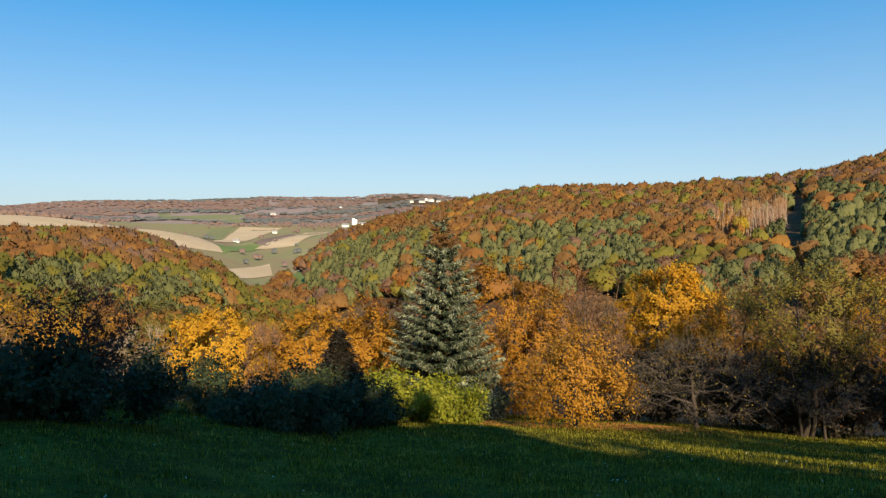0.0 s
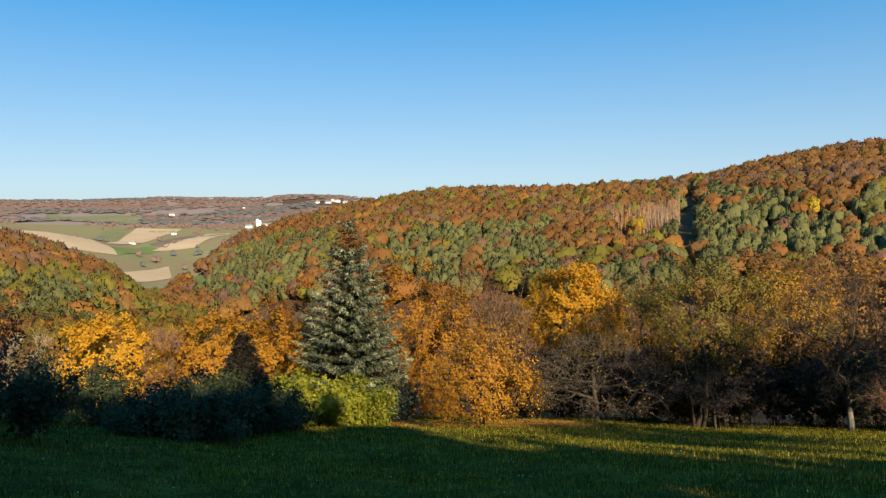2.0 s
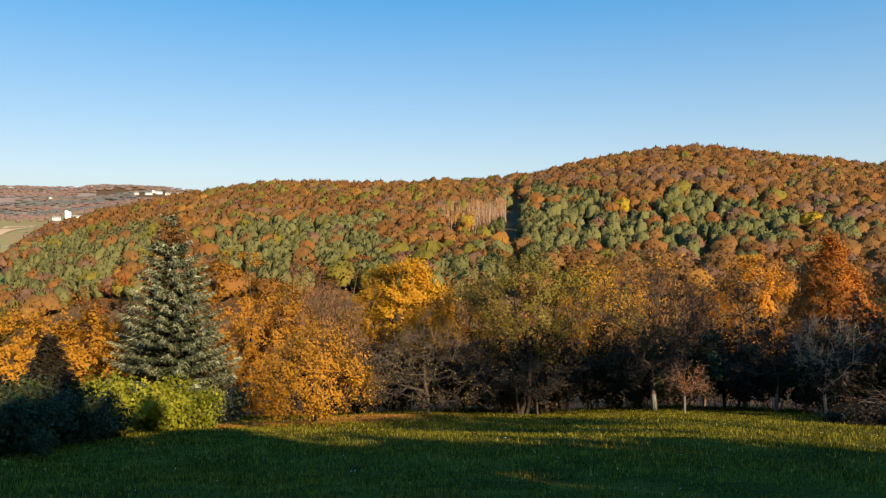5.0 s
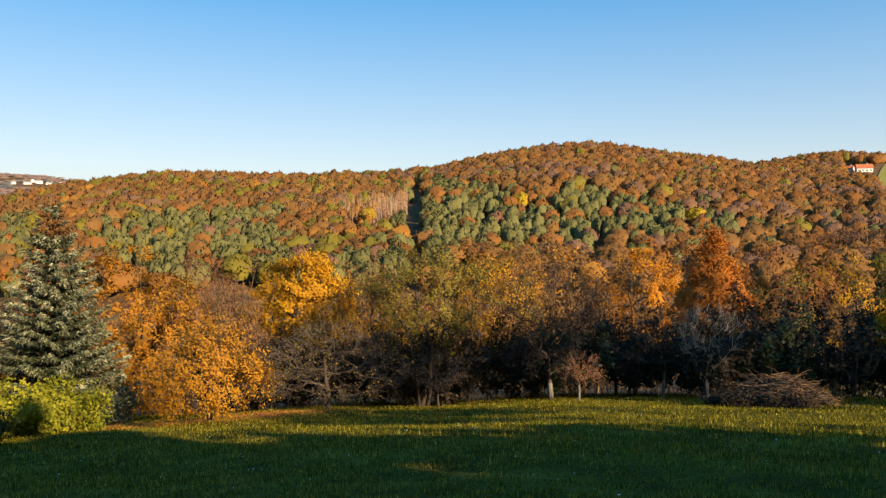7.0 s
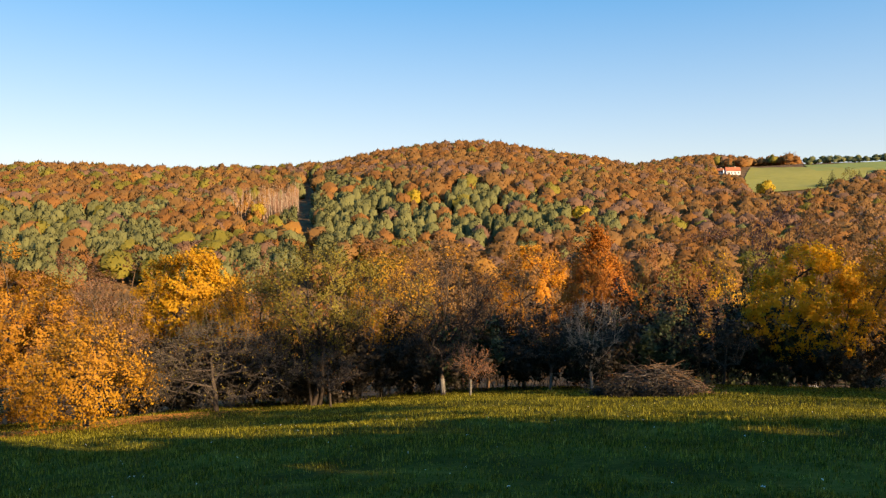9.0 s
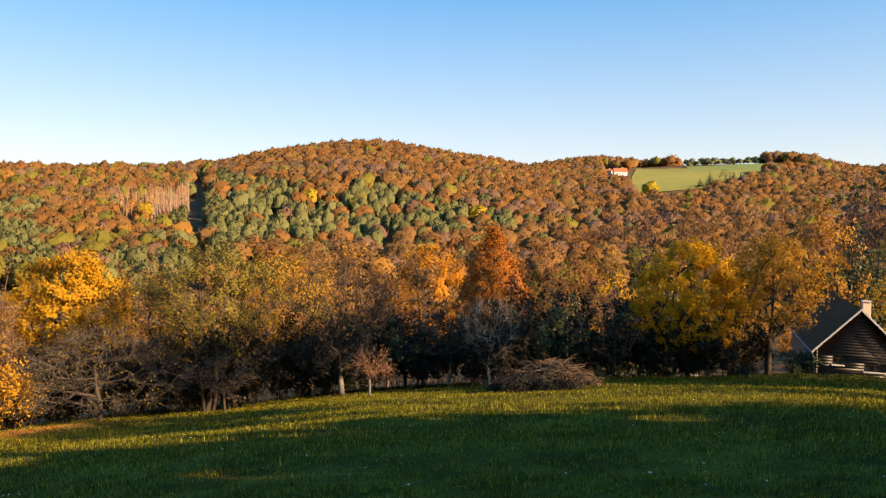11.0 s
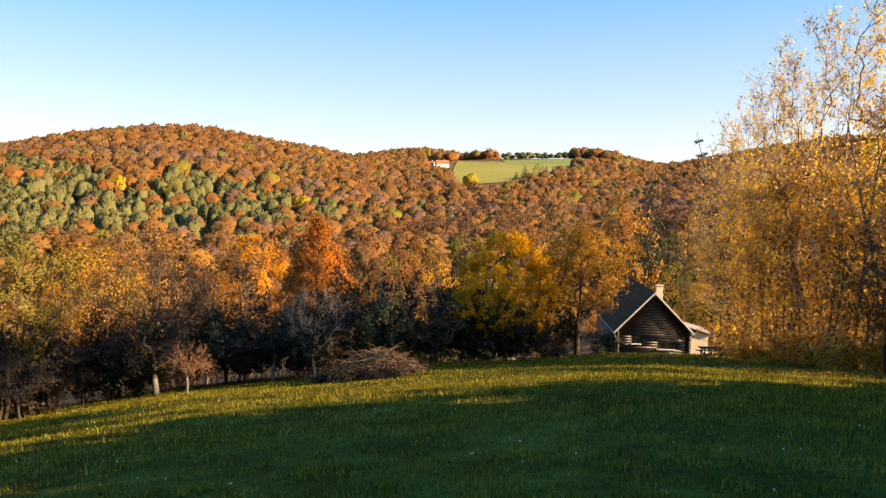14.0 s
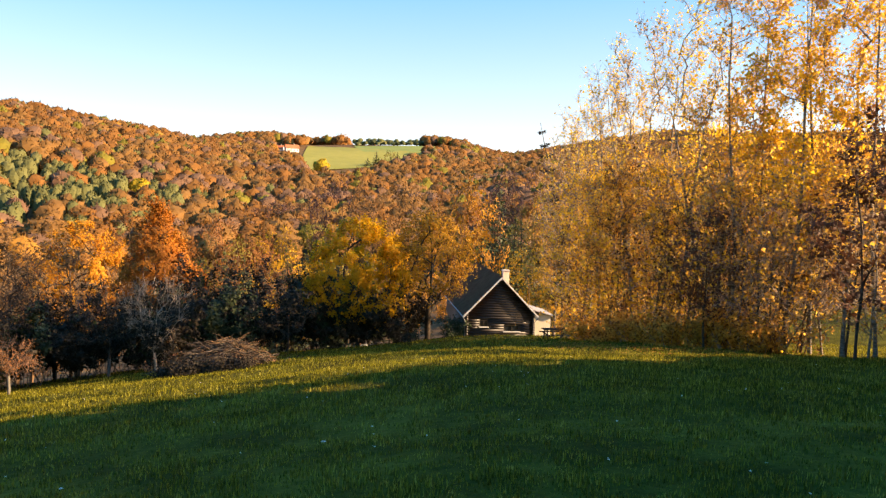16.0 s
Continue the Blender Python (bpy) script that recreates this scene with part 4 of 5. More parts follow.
        part("foliage", cards_mesh("foliage", leaf_cards(pts, size, rng, out, 0.35, 0.2, 0.8), M[mat]), e)
    return e


def blue_spruce(at, h, w, seed, name="blue_spruce", label="", mat="spruce", top="", tiers=31, cards=4):
    """A spruce in tiers of drooping boughs with sprays of needles along each; the tip thin and browning."""
    rng = np.random.default_rng(seed)
    tb, pts, tips_pts, pale, pale_tips = Tubes(7), [], [], [], []
    tb.add(np.stack([np.zeros(9), np.zeros(9), np.linspace(-0.3, h, 9)], 1), np.linspace(0.22, 0.012, 9))
    for t_ in range(tiers):
        f = (t_ + rng.uniform(-0.3, 0.3)) / tiers
        f = min(max(f, 0.01), 0.985)
        r = w * 0.5 * ((1 - f) ** 0.9 * 0.97 + 0.03) * (0.82 if f < 0.06 else 1)
        z0 = h * (0.035 + 0.96 * f)
        boughs = 11 if f < 0.6 else 8
        for b_ in range(boughs):
            a = b_ * 2 * np.pi / boughs + t_ * 2.399 + rng.uniform(-0.15, 0.15)
            ln = r * rng.uniform(0.78, 1.13)
            g = np.linspace(0, 1, 6)
            zz = z0 + ln * (-0.30 * g + 0.30 * g ** 2.6) * (1.0 - 0.8 * f) + ln * 0.5 * f * g
            line = np.stack([np.cos(a) * ln * g, np.sin(a) * ln * g, zz], 1)
            if f < 0.97:
                tb.add(line, np.linspace(0.028 * (1 - f) + 0.006, 0.004, 6), 3)
            m_ = max(6, int(ln / 0.031))
            q = rng.uniform(0.18, 1.0, m_) ** 0.8
            px = np.interp(q, g, np.linspace(0, 1, 6)) * ln
            side = rng.uniform(-1, 1, m_) * (0.26 * ln * (1.08 - q) + 0.06)
            pz = np.interp(q, g, zz) + rng.normal(size=m_) * 0.035 - np.abs(side) * 0.3
            p = np.stack([np.cos(a) * px - np.sin(a) * side, np.sin(a) * px + np.cos(a) * side, pz], 1)
            brown_ = f > 0.80 and top and rng.uniform() < (f - 0.74) * 4
            (tips_pts if brown_ else pts).append(p)
            # tips pale like new needles; the dark gaps between boughs are toned in too
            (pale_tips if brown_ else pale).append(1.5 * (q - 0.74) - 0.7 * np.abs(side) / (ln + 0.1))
    e = thing(name, label, "tree", "", at)
    part("trunk", tb.mesh("trunk", M["bark"]), e)

    def sprays(p):
        k = len(p)
        rad = p.copy()
        rad[:, 2] = 0
        rad /= np.linalg.norm(rad, axis=1)[:, None] + 1e-9
        out_ = []
        for c_ in range(cards):
            nrm = np.array([0, 0, 0.9]) + rad * 0.35 + rng.normal(size=(k, 3)) * 0.45
            nrm /= np.linalg.norm(nrm, axis=1)[:, None]
            t_ = rad + rng.normal(size=(k, 3)) * 0.42 + np.array([0, 0, -0.1])
            t_ -= nrm * (t_ * nrm).sum(1)[:, None]
            t_ /= np.linalg.norm(t_, axis=1)[:, None]
            s_ = np.cross(nrm, t_)
            L = rng.uniform(0.14, 0.30, (k, 1))
            c0 = p + rng.normal(size=(k, 3)) * 0.05
            out_.append(np.stack([c0 - s_ * L * 0.15, c0 + t_ * L, c0 + s_ * L * 0.15], 1))
        return np.concatenate(out_)
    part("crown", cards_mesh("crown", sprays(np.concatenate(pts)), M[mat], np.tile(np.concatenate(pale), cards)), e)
    if top and tips_pts:
        part("browning_tip", cards_mesh("browning_tip", sprays(np.concatenate(tips_pts)), M[top], np.tile(np.concatenate(pale_tips), cards)), e, "browned needles and cones at the tip")
    return e


def g(az, d, sink=0.05):
    x, y, z = spot(az, d)
    return (x, y, z - sink)


def rise(az, d, el):
    """Height of a tree at that place whose top stands at that elevation."""
    return EYE + d * math.tan(radians(el)) - spot(az, d)[2]


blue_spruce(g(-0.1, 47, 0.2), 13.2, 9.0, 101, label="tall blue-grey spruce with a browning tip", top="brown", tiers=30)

# beside the spruce
leafy("orange_tree", "small low-spreading orange-leaved tree over fallen leaves", g(10.1, 36.5), rise(10.1, 36.5, -7.8), 6.2, "orange", 11000, 0.105, 102, "skirt", 0.2, 150, 5, sag=0.25, r=0.13)
leafy("orange_tree", "tall orange-leaved tree behind the spruce", g(4.6, 56), rise(4.6, 56, -1.9), 9.0, "orange", 16000, 0.15, 103, "dome", 0.05, 140)
leafy("orange_tree", "orange-brown tree behind the spruce", g(7.4, 52), rise(7.4, 52, -4.6), 7.0, "orange", 14000, 0.13, 104, "dome", 0.05, 120)
leafy("orange_tree", "rusty orange tree beside the spruce", g(-3.4, 62), rise(-3.4, 62, -3.2), 8.0, "copper", 9000, 0.16, 105, "dome", 0.1)
leafy("bare_tree", "thin brown half-bare tree behind the orange tree", g(11.0, 50), rise(11.0, 50, -4.6), 5.6, "brown", 3500, 0.10, 106, "column", 0.2, 110, 9, twig="twig_red", twig_len=0.9)
leafy("bare_tree", "reddish-brown half-bare tree in the wood's edge", g(9.6, 66), rise(9.6, 66, -2.6), 8.0, "rust", 4500, 0.13, 126, "dome", 0.2, 110, 8, twig="twig_red", twig_len=1.1)
# trees to the left
leafy("golden_tree", "round golden-yellow tree in sun", g(-17.6, 52), rise(-17.6, 52, -5.8), 7.2, "gold", 15000, 0.17, 107, "dome", 0.08, 130)
leafy("golden_tree", "broad orange-gold tree in sun", g(-9.9, 50), rise(-9.9, 50, -6.0), 6.6, "amber", 15000, 0.17, 108, "dome", 0.06, 130)
leafy("golden_tree", "golden tree close to the spruce", g(-5.6, 50), rise(-5.6, 50, -6.2), 5.6, "amber", 12000, 0.17, 109, "dome", 0.06)
leafy("bare_tree", "grey-brown bare tree with fine twigs", g(-13.6, 50), rise(-13.6, 50, -7.0), 4.6, "brown", 900, 0.10, 110, "dome", 0.15, 110, 12, twig="twig_red")
leafy("bare_tree", "grey bare tree with fine twigs", g(-22.1, 52), rise(-22.1, 52, -6.6), 5.2, "brown", 500, 0.10, 111, "dome", 0.15, 110, 12, twig="twig_pale")
leafy("olive_tree", "olive-gold tree behind the hedge", g(-20.5, 64), rise(-20.5, 64, -5.2), 8.0, "olive", 9000, 0.15, 112, "dome", 0.1)
leafy("orange_tree", "orange tree behind the hedge", g(-28.2, 62), rise(-28.2, 62, -4.4), 7.6, "amber", 9000, 0.15, 113, "dome", 0.1)
leafy("olive_tree", "olive-brown tree behind the hedge", g(-32.5, 58), rise(-32.5, 58, -5.0), 8.0, "brown", 7000, 0.15, 114, "dome", 0.1)
# the shaded hedge on the left
leafy("dark_shrub_tree", "dark mahogany-leaved small tree in shade", g(-26.0, 20.5), 3.7, 3.0, "mahogany", 2600, 0.075, 120, "vase", 0.15, 80, 5, stems=4, r=0.06, twig_len=0.5, jitter=0.07, category="shrub")
HEDGE = [(-33, 19.5, 2.4, 3.4), (-29.5, 19.5, 2.2, 3.0), (-27.6, 20.5, 2.1, 2.6), (-23.8, 22, 2.0, 3.0), (-24.5, 30, 2.6, 4.0), (-20.5, 32, 2.7, 3.8), (-17.2, 32, 2.4, 3.4), (-14.5, 25, 1.7, 2.6),
         (-12.4, 25, 2.0, 2.8), (-10.2, 26, 2.1, 2.8), (-8.4, 28, 2.2, 2.8), (-11.3, 29, 2.4, 3.0), (-6.6, 30, 1.9, 2.4)]
for k, (az, d, h, w) in enumerate(HEDGE):
    shrub("hedge_shrub", "dark green shrub in the shade of the hedge", g(az, d), h, w, "darkgreen", 2600, 0.11, 130 + k, 18, group="shaded hedge")
SUNNY = [(-6.2, 35.5, 2.9, 3.2, "lime"), (-3.6, 35.5, 2.7, 3.0, "lime"), (-1.0, 36, 2.5, 3.0, "lime"), (0.9, 37.5, 2.0, 2.2, "lime"), (-8.4, 34, 1.9, 2.4, "olive"), (3.3, 43.5, 2.2, 2.2, "spruce")]
for k, (az, d, h, w, mt) in enumerate(SUNNY):
    shrub("sunlit_shrub", {"lime": "yellow-green leafy shrub below the spruce", "olive": "olive shrub beside the sunlit bushes", "spruce": "low blue-green shrub at the spruce's foot"}[mt],
          g(az, d), h, w, mt, 3600, 0.13, 150 + k, 20, group="shrubs below the spruce")

# this conifer stands in shade, which its near-black needles carry as colour
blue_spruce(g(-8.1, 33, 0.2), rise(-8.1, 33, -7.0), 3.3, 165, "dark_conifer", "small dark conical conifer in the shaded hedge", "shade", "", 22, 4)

# orchard
leafy("apple_tree", "old spreading apple tree, nearly bare", g(18.9, 44), rise(18.9, 44, -7.9), 9.6, "olive", 900, 0.08, 170, "spread", 0.22, 250, 8, sag=0.3, r=0.15, bark="bark", twig="twig", twig_len=0.95, fat=0.85)
leafy("golden_tree", "bright golden tree above the orchard", g(17.2, 58), rise(17.2, 58, -2.7), 7.0, "gold", 22000, 0.17, 171, "dome", 0.40, 130, 6, twig_len=1.0, hollow=0.6)
leafy("orchard_tree", "dark many-stemmed tree with olive-gold top", g(26.3, 47), rise(26.3, 47, -2.6), 7.6, "olive", 11000, 0.12, 172, "vase", 0.22, 150, 8, leaf_from=0.45, stems=4, r=0.17, twig_len=1.0, twig="twig_dark", bark="twig_dark")
leafy("orchard_tree", "brown fine-twigged tree in the orchard", g(21.6, 52), rise(21.6, 52, -4.6), 6.6, "amber", 6500, 0.11, 173, "dome", 0.25, 130, 9, leaf_from=0.4, twig_len=1.0, twig="twig_dark", bark="twig_dark")
leafy("orchard_tree", "tall thin tree with a few rusty leaves", g(31.3, 52), rise(31.3, 52, -3.2), 6.6, "amber", 7000, 0.12, 174, "vase", 0.2, 130, 8, leaf_from=0.4, twig_len=1.0, twig="twig_dark", bark="twig_dark")
leafy("orchard_tree", "large bare grey tree with a painted base", g(36.1, 46), rise(36.1, 46, -3.2), 7.4, "brown", 900, 0.08, 175, "vase", 0.25, 150, 10, r=0.16, whitewash=1.1, twig_len=1.0, twig="twig_dark")
leafy("orchard_tree", "bare dark tree at the wood's edge", g(41.0, 54), rise(41.0, 54, -5.4), 6.4, "brown", 700, 0.09, 176, "dome", 0.2, 120, 9, twig_len=1.0, twig="twig_dark", bark="twig_dark")
SAPLINGS = [(27.4, 41.5, 3.4, 2.6, 0.0, 27), (38.2, 41, 2.9, 2.4, 1.1, 38), (44.4, 48, 5.4, 5.0, 1.2, 44), (57.0, 50, 4.6, 3.8, 0.0, 57)]
for k, (az, d, h, w, ww, sd) in enumerate(SAPLINGS):
    leafy("young_fruit_tree", "young fruit tree, bare" + (", with a painted trunk" if ww else " and thin") + " in the grass", g(az, d), h, w, "rust", 500 if k == 1 else 120, 0.07, 180 + sd, "dome", 0.33, 50, 7, r=0.05 + 0.006 * h,
          twig="twig_red" if k == 1 else "twig", whitewash=ww, group="young fruit trees", twig_len=0.6)
leafy("young_fruit_tree", "bare upright young tree with reddish twigs", g(47.6, 46), 5.6, 4.0, "rust", 150, 0.08, 186, "vase", 0.2, 90, 8, twig="twig_pale", bark="twig_pale", r=0.09, group="young fruit trees")
# pyramid-shaped orange tree
leafy("pyramid_oak", "pyramid-shaped orange-red oak in the valley wood", g(47.6, 58), rise(47.6, 58, -0.3), 7.0, "copper", 17000, 0.155, 190, "cone", 0.34, 200, 5, r=0.2, jitter=0.12, twig="twig_red", lumpy=0.3)
leafy("orange_tree", "glowing orange round tree in the wood", g(42.4, 70), rise(42.4, 70, -1.9), 8.0, "flame", 13000, 0.16, 191, "dome", 0.3, 120)
# undergrowth along the wood's edge, its shade put into the near-black leaf colour
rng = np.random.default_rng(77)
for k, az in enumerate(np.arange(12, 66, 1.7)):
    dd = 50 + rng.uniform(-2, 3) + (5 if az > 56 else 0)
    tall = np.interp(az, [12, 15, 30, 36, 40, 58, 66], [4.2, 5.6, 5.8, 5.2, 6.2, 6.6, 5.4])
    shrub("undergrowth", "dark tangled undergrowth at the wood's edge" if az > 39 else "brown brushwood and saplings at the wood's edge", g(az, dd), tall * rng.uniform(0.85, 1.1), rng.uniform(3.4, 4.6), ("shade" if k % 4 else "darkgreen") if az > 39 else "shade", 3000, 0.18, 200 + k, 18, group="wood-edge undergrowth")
leafy("yellow_tree", "yellow-leaved tree beside the cabin garden", g(62.4, 54), rise(62.4, 54, -1.8), 7.6, "lemon", 15000, 0.165, 240, "dome", 0.22, 130, 5, leaf_from=0.3, r=0.17)
leafy("olive_tree", "dark green-leaved tree beside the yellow one", g(58.8, 60), rise(58.8, 60, -4.2), 5.0, "darkgreen", 5500, 0.13, 241, "dome", 0.12)
leafy("walnut_tree", "spreading tree with thin golden leaves by the cabin", g(67.8, 57), rise(67.8, 57, -1.0), 6.6, "amber", 9500, 0.14, 242, "dome", 0.3, 150, 6, leaf_from=0.45, r=0.24, twig_len=1.0)
for k, (az, d, h, w) in enumerate([(64.6, 70, 3.2, 3.0), (66.2, 72, 3.6, 3.2), (60.6, 66, 1.6, 2.4), (70.0, 71, 3.0, 3.0)]):
    shrub("garden_shrub", "dark evergreen shrub in the cabin garden", g(az, d), h, w, "darkgreen", 2600, 0.13, 250 + k, 20, group="garden shrubs")

rng = np.random.default_rng(290)
for az, d, el in ((50.9, 64, -4.6), (52.3, 63, -3.9), (53.6, 66, -4.4), (57.4, 68, -3.6)):
    mid_tree("pine", az, d, rise(az, d, el), 4.6, rng, "yellowish green conifer at the wood's edge")
for az, d, el, kd in ((51.2, 88, -0.9, "rust"), (56.2, 80, -2.6, "gold"), (58.8, 82, -2.8, "olive"), (77.5, 96, -3.4, "olive"), (75.6, 92, -3.8, "gold"), (79.5, 98, -3.2, "gold")):
    mid_tree(kd, az, d, rise(az, d, el), 7.5, rng)

# crowns that stand out of the valley wood: azimuth, distance, elevation of the top, width, kind
for az, d, el, w, kd, lb in (
        (70.9, 112, 1.6, 10.0, "orange", "tall round orange beech behind the cabin"), (69.4, 126, 1.4, 9.0, "rust", "tall rust-brown beech behind the cabin"), (65.4, 128, 1.9, 12.0, "brown", "broad brown-topped beech in the wood"),
        (63.2, 140, 1.2, 10.0, "brown", "brown-topped beech in the wood"), (61.0, 150, 0.9, 11.0, "violet", "dark violet-brown bare beech in the wood"),
        (33.6, 74, -1.8, 9.5, "orange", "orange-brown oak above the orchard"), (29.6, 72, -1.9, 9.0, "rust", "rusty oak above the orchard"), (38.6, 76, -1.7, 10.5, "brown", "brown fine-twigged oak above the orchard"),
        (35.4, 84, -1.4, 9.0, "brown", "brown oak above the orchard"), (23.0, 78, -3.0, 9.0, "brown", "brown oak behind the golden tree"), (13.4, 74, -3.0, 9.0, "brown", "brown half-bare oak behind the orange trees"),
        (46.4, 96, -1.2, 8.0, "rust", "red-brown cherry in the wood"), (53.6, 98, -1.4, 8.0, "rust", "deep red-brown tree in the wood"), (52.2, 76, -3.4, 6.0, "olive", "yellow-green tree at the wood's edge"),
        (-24.5, 92, -4.2, 9.0, "orange", "orange tree in the hillside wood"), (-29.5, 88, -4.0, 9.0, "gold", "golden tree in the hillside wood"), (-7.2, 78, -4.8, 8.0, "orange", "orange tree behind the golden ones"),
        # dark kinds chosen here put the shade of the gully into the crowns
        (72.4, 165, 2.3, 12.0, "darkpine", "tall dark spruce added for the shade in the gully"), (73.5, 170, 2.4, 11.0, "darkpine", "tall dark spruce added for the shade in the gully"), (74.6, 165, 1.9, 12.0, "violet", "dark bare tree added for the shade in the gully"),
        (71.9, 120, -0.9, 9.0, "darkpine", "dark spruce added for the shade in the gully"), (73.0, 124, -0.6, 9.0, "darkpine", "dark spruce added for the shade in the gully"), (74.1, 120, -1.0, 9.0, "darkpine", "dark spruce added for the shade in the gully"), (75.2, 124, -1.2, 9.0, "darkpine", "dark spruce added for the shade in the gully"),
        (76.2, 128, -0.2, 9.0, "olive", "olive-gold tree beyond the cabin"), (78.0, 120, 0.4, 9.0, "orange", "orange tree beyond the cabin")):
    mid_tree(kd, az, d, rise(az, d, el), w * 1.15, rng, lb)

# brush pile
rng = np.random.default_rng(300)
pile = thing("brush_pile", "heap of cut branches and twigs in grass", "brush pile", at=g(52.4, 37.5, 0.1), turn=-52)
for k in range(3):
    tb = Tubes(4)
    for _ in range(260):
        a = rng.uniform(-0.9, 0.9) + (np.pi if rng.uniform() < 0.5 else 0)
        px, py = rng.normal() * 1.15, rng.normal() * 0.6
        z0 = rng.uniform(0.0, 1.0) * max(0.15, 1.6 - (px / 2.3) ** 2 - (py / 1.3) ** 2)
        line = limb(rng, (px, py, z0), (math.cos(a), math.sin(a) * 0.7, rng.uniform(-0.25, 0.3)), rng.uniform(0.4, 1.35), 4, 0.25, -0.06)
        line[:, 2] = np.maximum(line[:, 2], 0.03)
        r0 = rng.uniform(0.01, 0.035)
        tb.add(line, np.linspace(r0, 0.005, 5), 4)
    part("brushwood", tb.mesh("brushwood", M[("twig", "bark", "twig_russet")[k]]), pile, "", "stuff")
pts = rng.normal(size=(1800, 3)) * [1.5, 0.7, 0.35] + [0, 0, 0.1]
pts[:, 2] = np.abs(pts[:, 2])
part("dead_leaves", cards_mesh("dead_leaves", leaf_cards(pts, 0.10, rng), M["mahogany"]), pile)

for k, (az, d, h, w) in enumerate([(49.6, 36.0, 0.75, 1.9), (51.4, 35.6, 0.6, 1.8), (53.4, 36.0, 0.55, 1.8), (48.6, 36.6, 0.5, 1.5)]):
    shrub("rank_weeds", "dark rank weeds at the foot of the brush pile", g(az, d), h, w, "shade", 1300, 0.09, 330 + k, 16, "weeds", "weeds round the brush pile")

# ------------------------------------------------ birch thicket beside the cabin
STAND = ([77.0, 82.0, 86.0, 90.0, 94.0, 98.0, 102.0], [55.0, 48.0, 45.0, 42.5, 41.0, 40.0, 39.0])      # the thicket's front, by azimuth and distance
BIRCH = [(77.6, 2.5, 5.2, 0.05, 700), (78.2, 0.5, 7.2, 0.06, 900), (79.9, 1.8, 10.6, 0.06, 900), (81.8, 1.0, 13.0, 0.06, 900), (78.6, 1.5, 5.8, 0.06, 900), (79.6, 0.5, 7.6, 0.06, 1100), (81.0, 0, 10.4, 0.07, 900), (82.4, 2, 11.2, 0.06, 1300), (83.6, 0, 14.0, 0.08, 900), (85.4, 1.5, 15.8, 0.07, 800), (86.8, 0.5, 17.5, 0.08, 900),
         (88.6, 1.5, 17.0, 0.07, 1100), (90.2, 0, 19.0, 0.08, 1800), (92.0, 1.2, 18.5, 0.07, 2100), (93.8, 0.2, 20.0, 0.08, 2500), (95.6, 1.4, 19.0, 0.07, 2500), (97.6, 0.6, 20.0, 0.08, 2300), (99.6, 1.5, 19.0, 0.07, 2000)]
for k, (az, back, top, r, leaves) in enumerate(BIRCH):
    d = np.interp(az, *STAND) + back
    h = rise(az, d, top)
    leafy("birch_tree", "slender birch with thin golden leaves" if leaves > 1500 else "slender half-bare birch with fine pale twigs", g(az, d), h, 4.6, "gold_thin" if k % 4 else "copper_thin", int(leaves * (1.0 if az < 84.5 else 2.1)), 0.15, 310 + k, "column", 0.16, 110, 6,
          leaf_from=0.0 if leaves < 1500 else 0.3, r=r * 1.25, fat=1.2, bark="birch", twig="twig_pale", group="birch thicket", keep=1.0, droop=1.0, twig_len=0.9, jitter=0.15, hollow=0.2, lumpy=0.4)
rng = np.random.default_rng(360)
for k, az in enumerate(np.concatenate([np.linspace(78.7, 95, 14), np.linspace(79.8, 90, 5)])):
    dd = np.interp(az, *STAND) + rng.uniform(-1.0, 2.0)
    hh = rise(az, dd, np.interp(az, [76.9, 78, 80, 83, 87, 91, 96], [-4.0, 0.0, 3.0, 4.6, 4.6, 3.0, 0.0]) + rng.uniform(-2.2, 0.8))
    leafy("thicket_shrub", "bronze-leaved thicket shrub of many thin stems", g(az, dd), hh, 4.8, ("copper_thin", "bronze", "gold_thin")[k % 3], 1900 if az < 86 else 800, 0.165, 370 + k, "dome", 0.05, 100, 5, stems=4, r=0.05, fat=1.5,
          category="shrub", group="birch thicket shrubs", twig="twig_russet" if k % 2 else "twig_pale", bark="twig_russet", keep=1.0, twig_len=0.8, jitter=0.16, hollow=0.2, lumpy=0.4)
for k, az in enumerate(np.linspace(79.6, 92.5, 14)):
    dd = np.interp(az, *STAND) - rng.uniform(0.5, 2.5)
    shrub("low_thicket_shrub", "low bronze-leaved shrub at the thicket's foot", g(az, dd), rng.uniform(1.2, 2.4), rng.uniform(2.4, 3.4), "copper_thin", 700, 0.16, 460 + k, 14, group="birch thicket shrubs", twig="twig_pale")
for k, az in enumerate(np.linspace(89.5, 100.5, 9)):
    dd = np.interp(az, *STAND) + rng.uniform(-1.5, 2.5)
    leafy("thicket_pole", "thin leaning pole-like sapling in the thicket", g(az, dd), rng.uniform(6.5, 10.5), 3.6, "copper_thin" if k % 3 else "gold_thin", 240, 0.16, 420 + k, "column", 0.15, 60, 6, r=0.06, fat=1.4, group="thicket saplings", keep=1.0,
          twig="twig_pale", bark="birch" if k % 2 else "bark", hollow=0.2, lumpy=0.4)
leafy("oak_sapling", "young oak with dark mahogany leaves", g(98.4, 35.0), 10.5, 3.6, "mahogany", 2100, 0.18, 390, "column", 0.2, 70, 4, r=0.06, jitter=0.12, hollow=0.3, lumpy=0.4)
leafy("oak_sapling", "young oak with dark brown leaves", g(88.6, 40.5), 7.4, 3.4, "mahogany", 1900, 0.13, 391, "dome", 0.3, 50, 4, r=0.06, jitter=0.12)
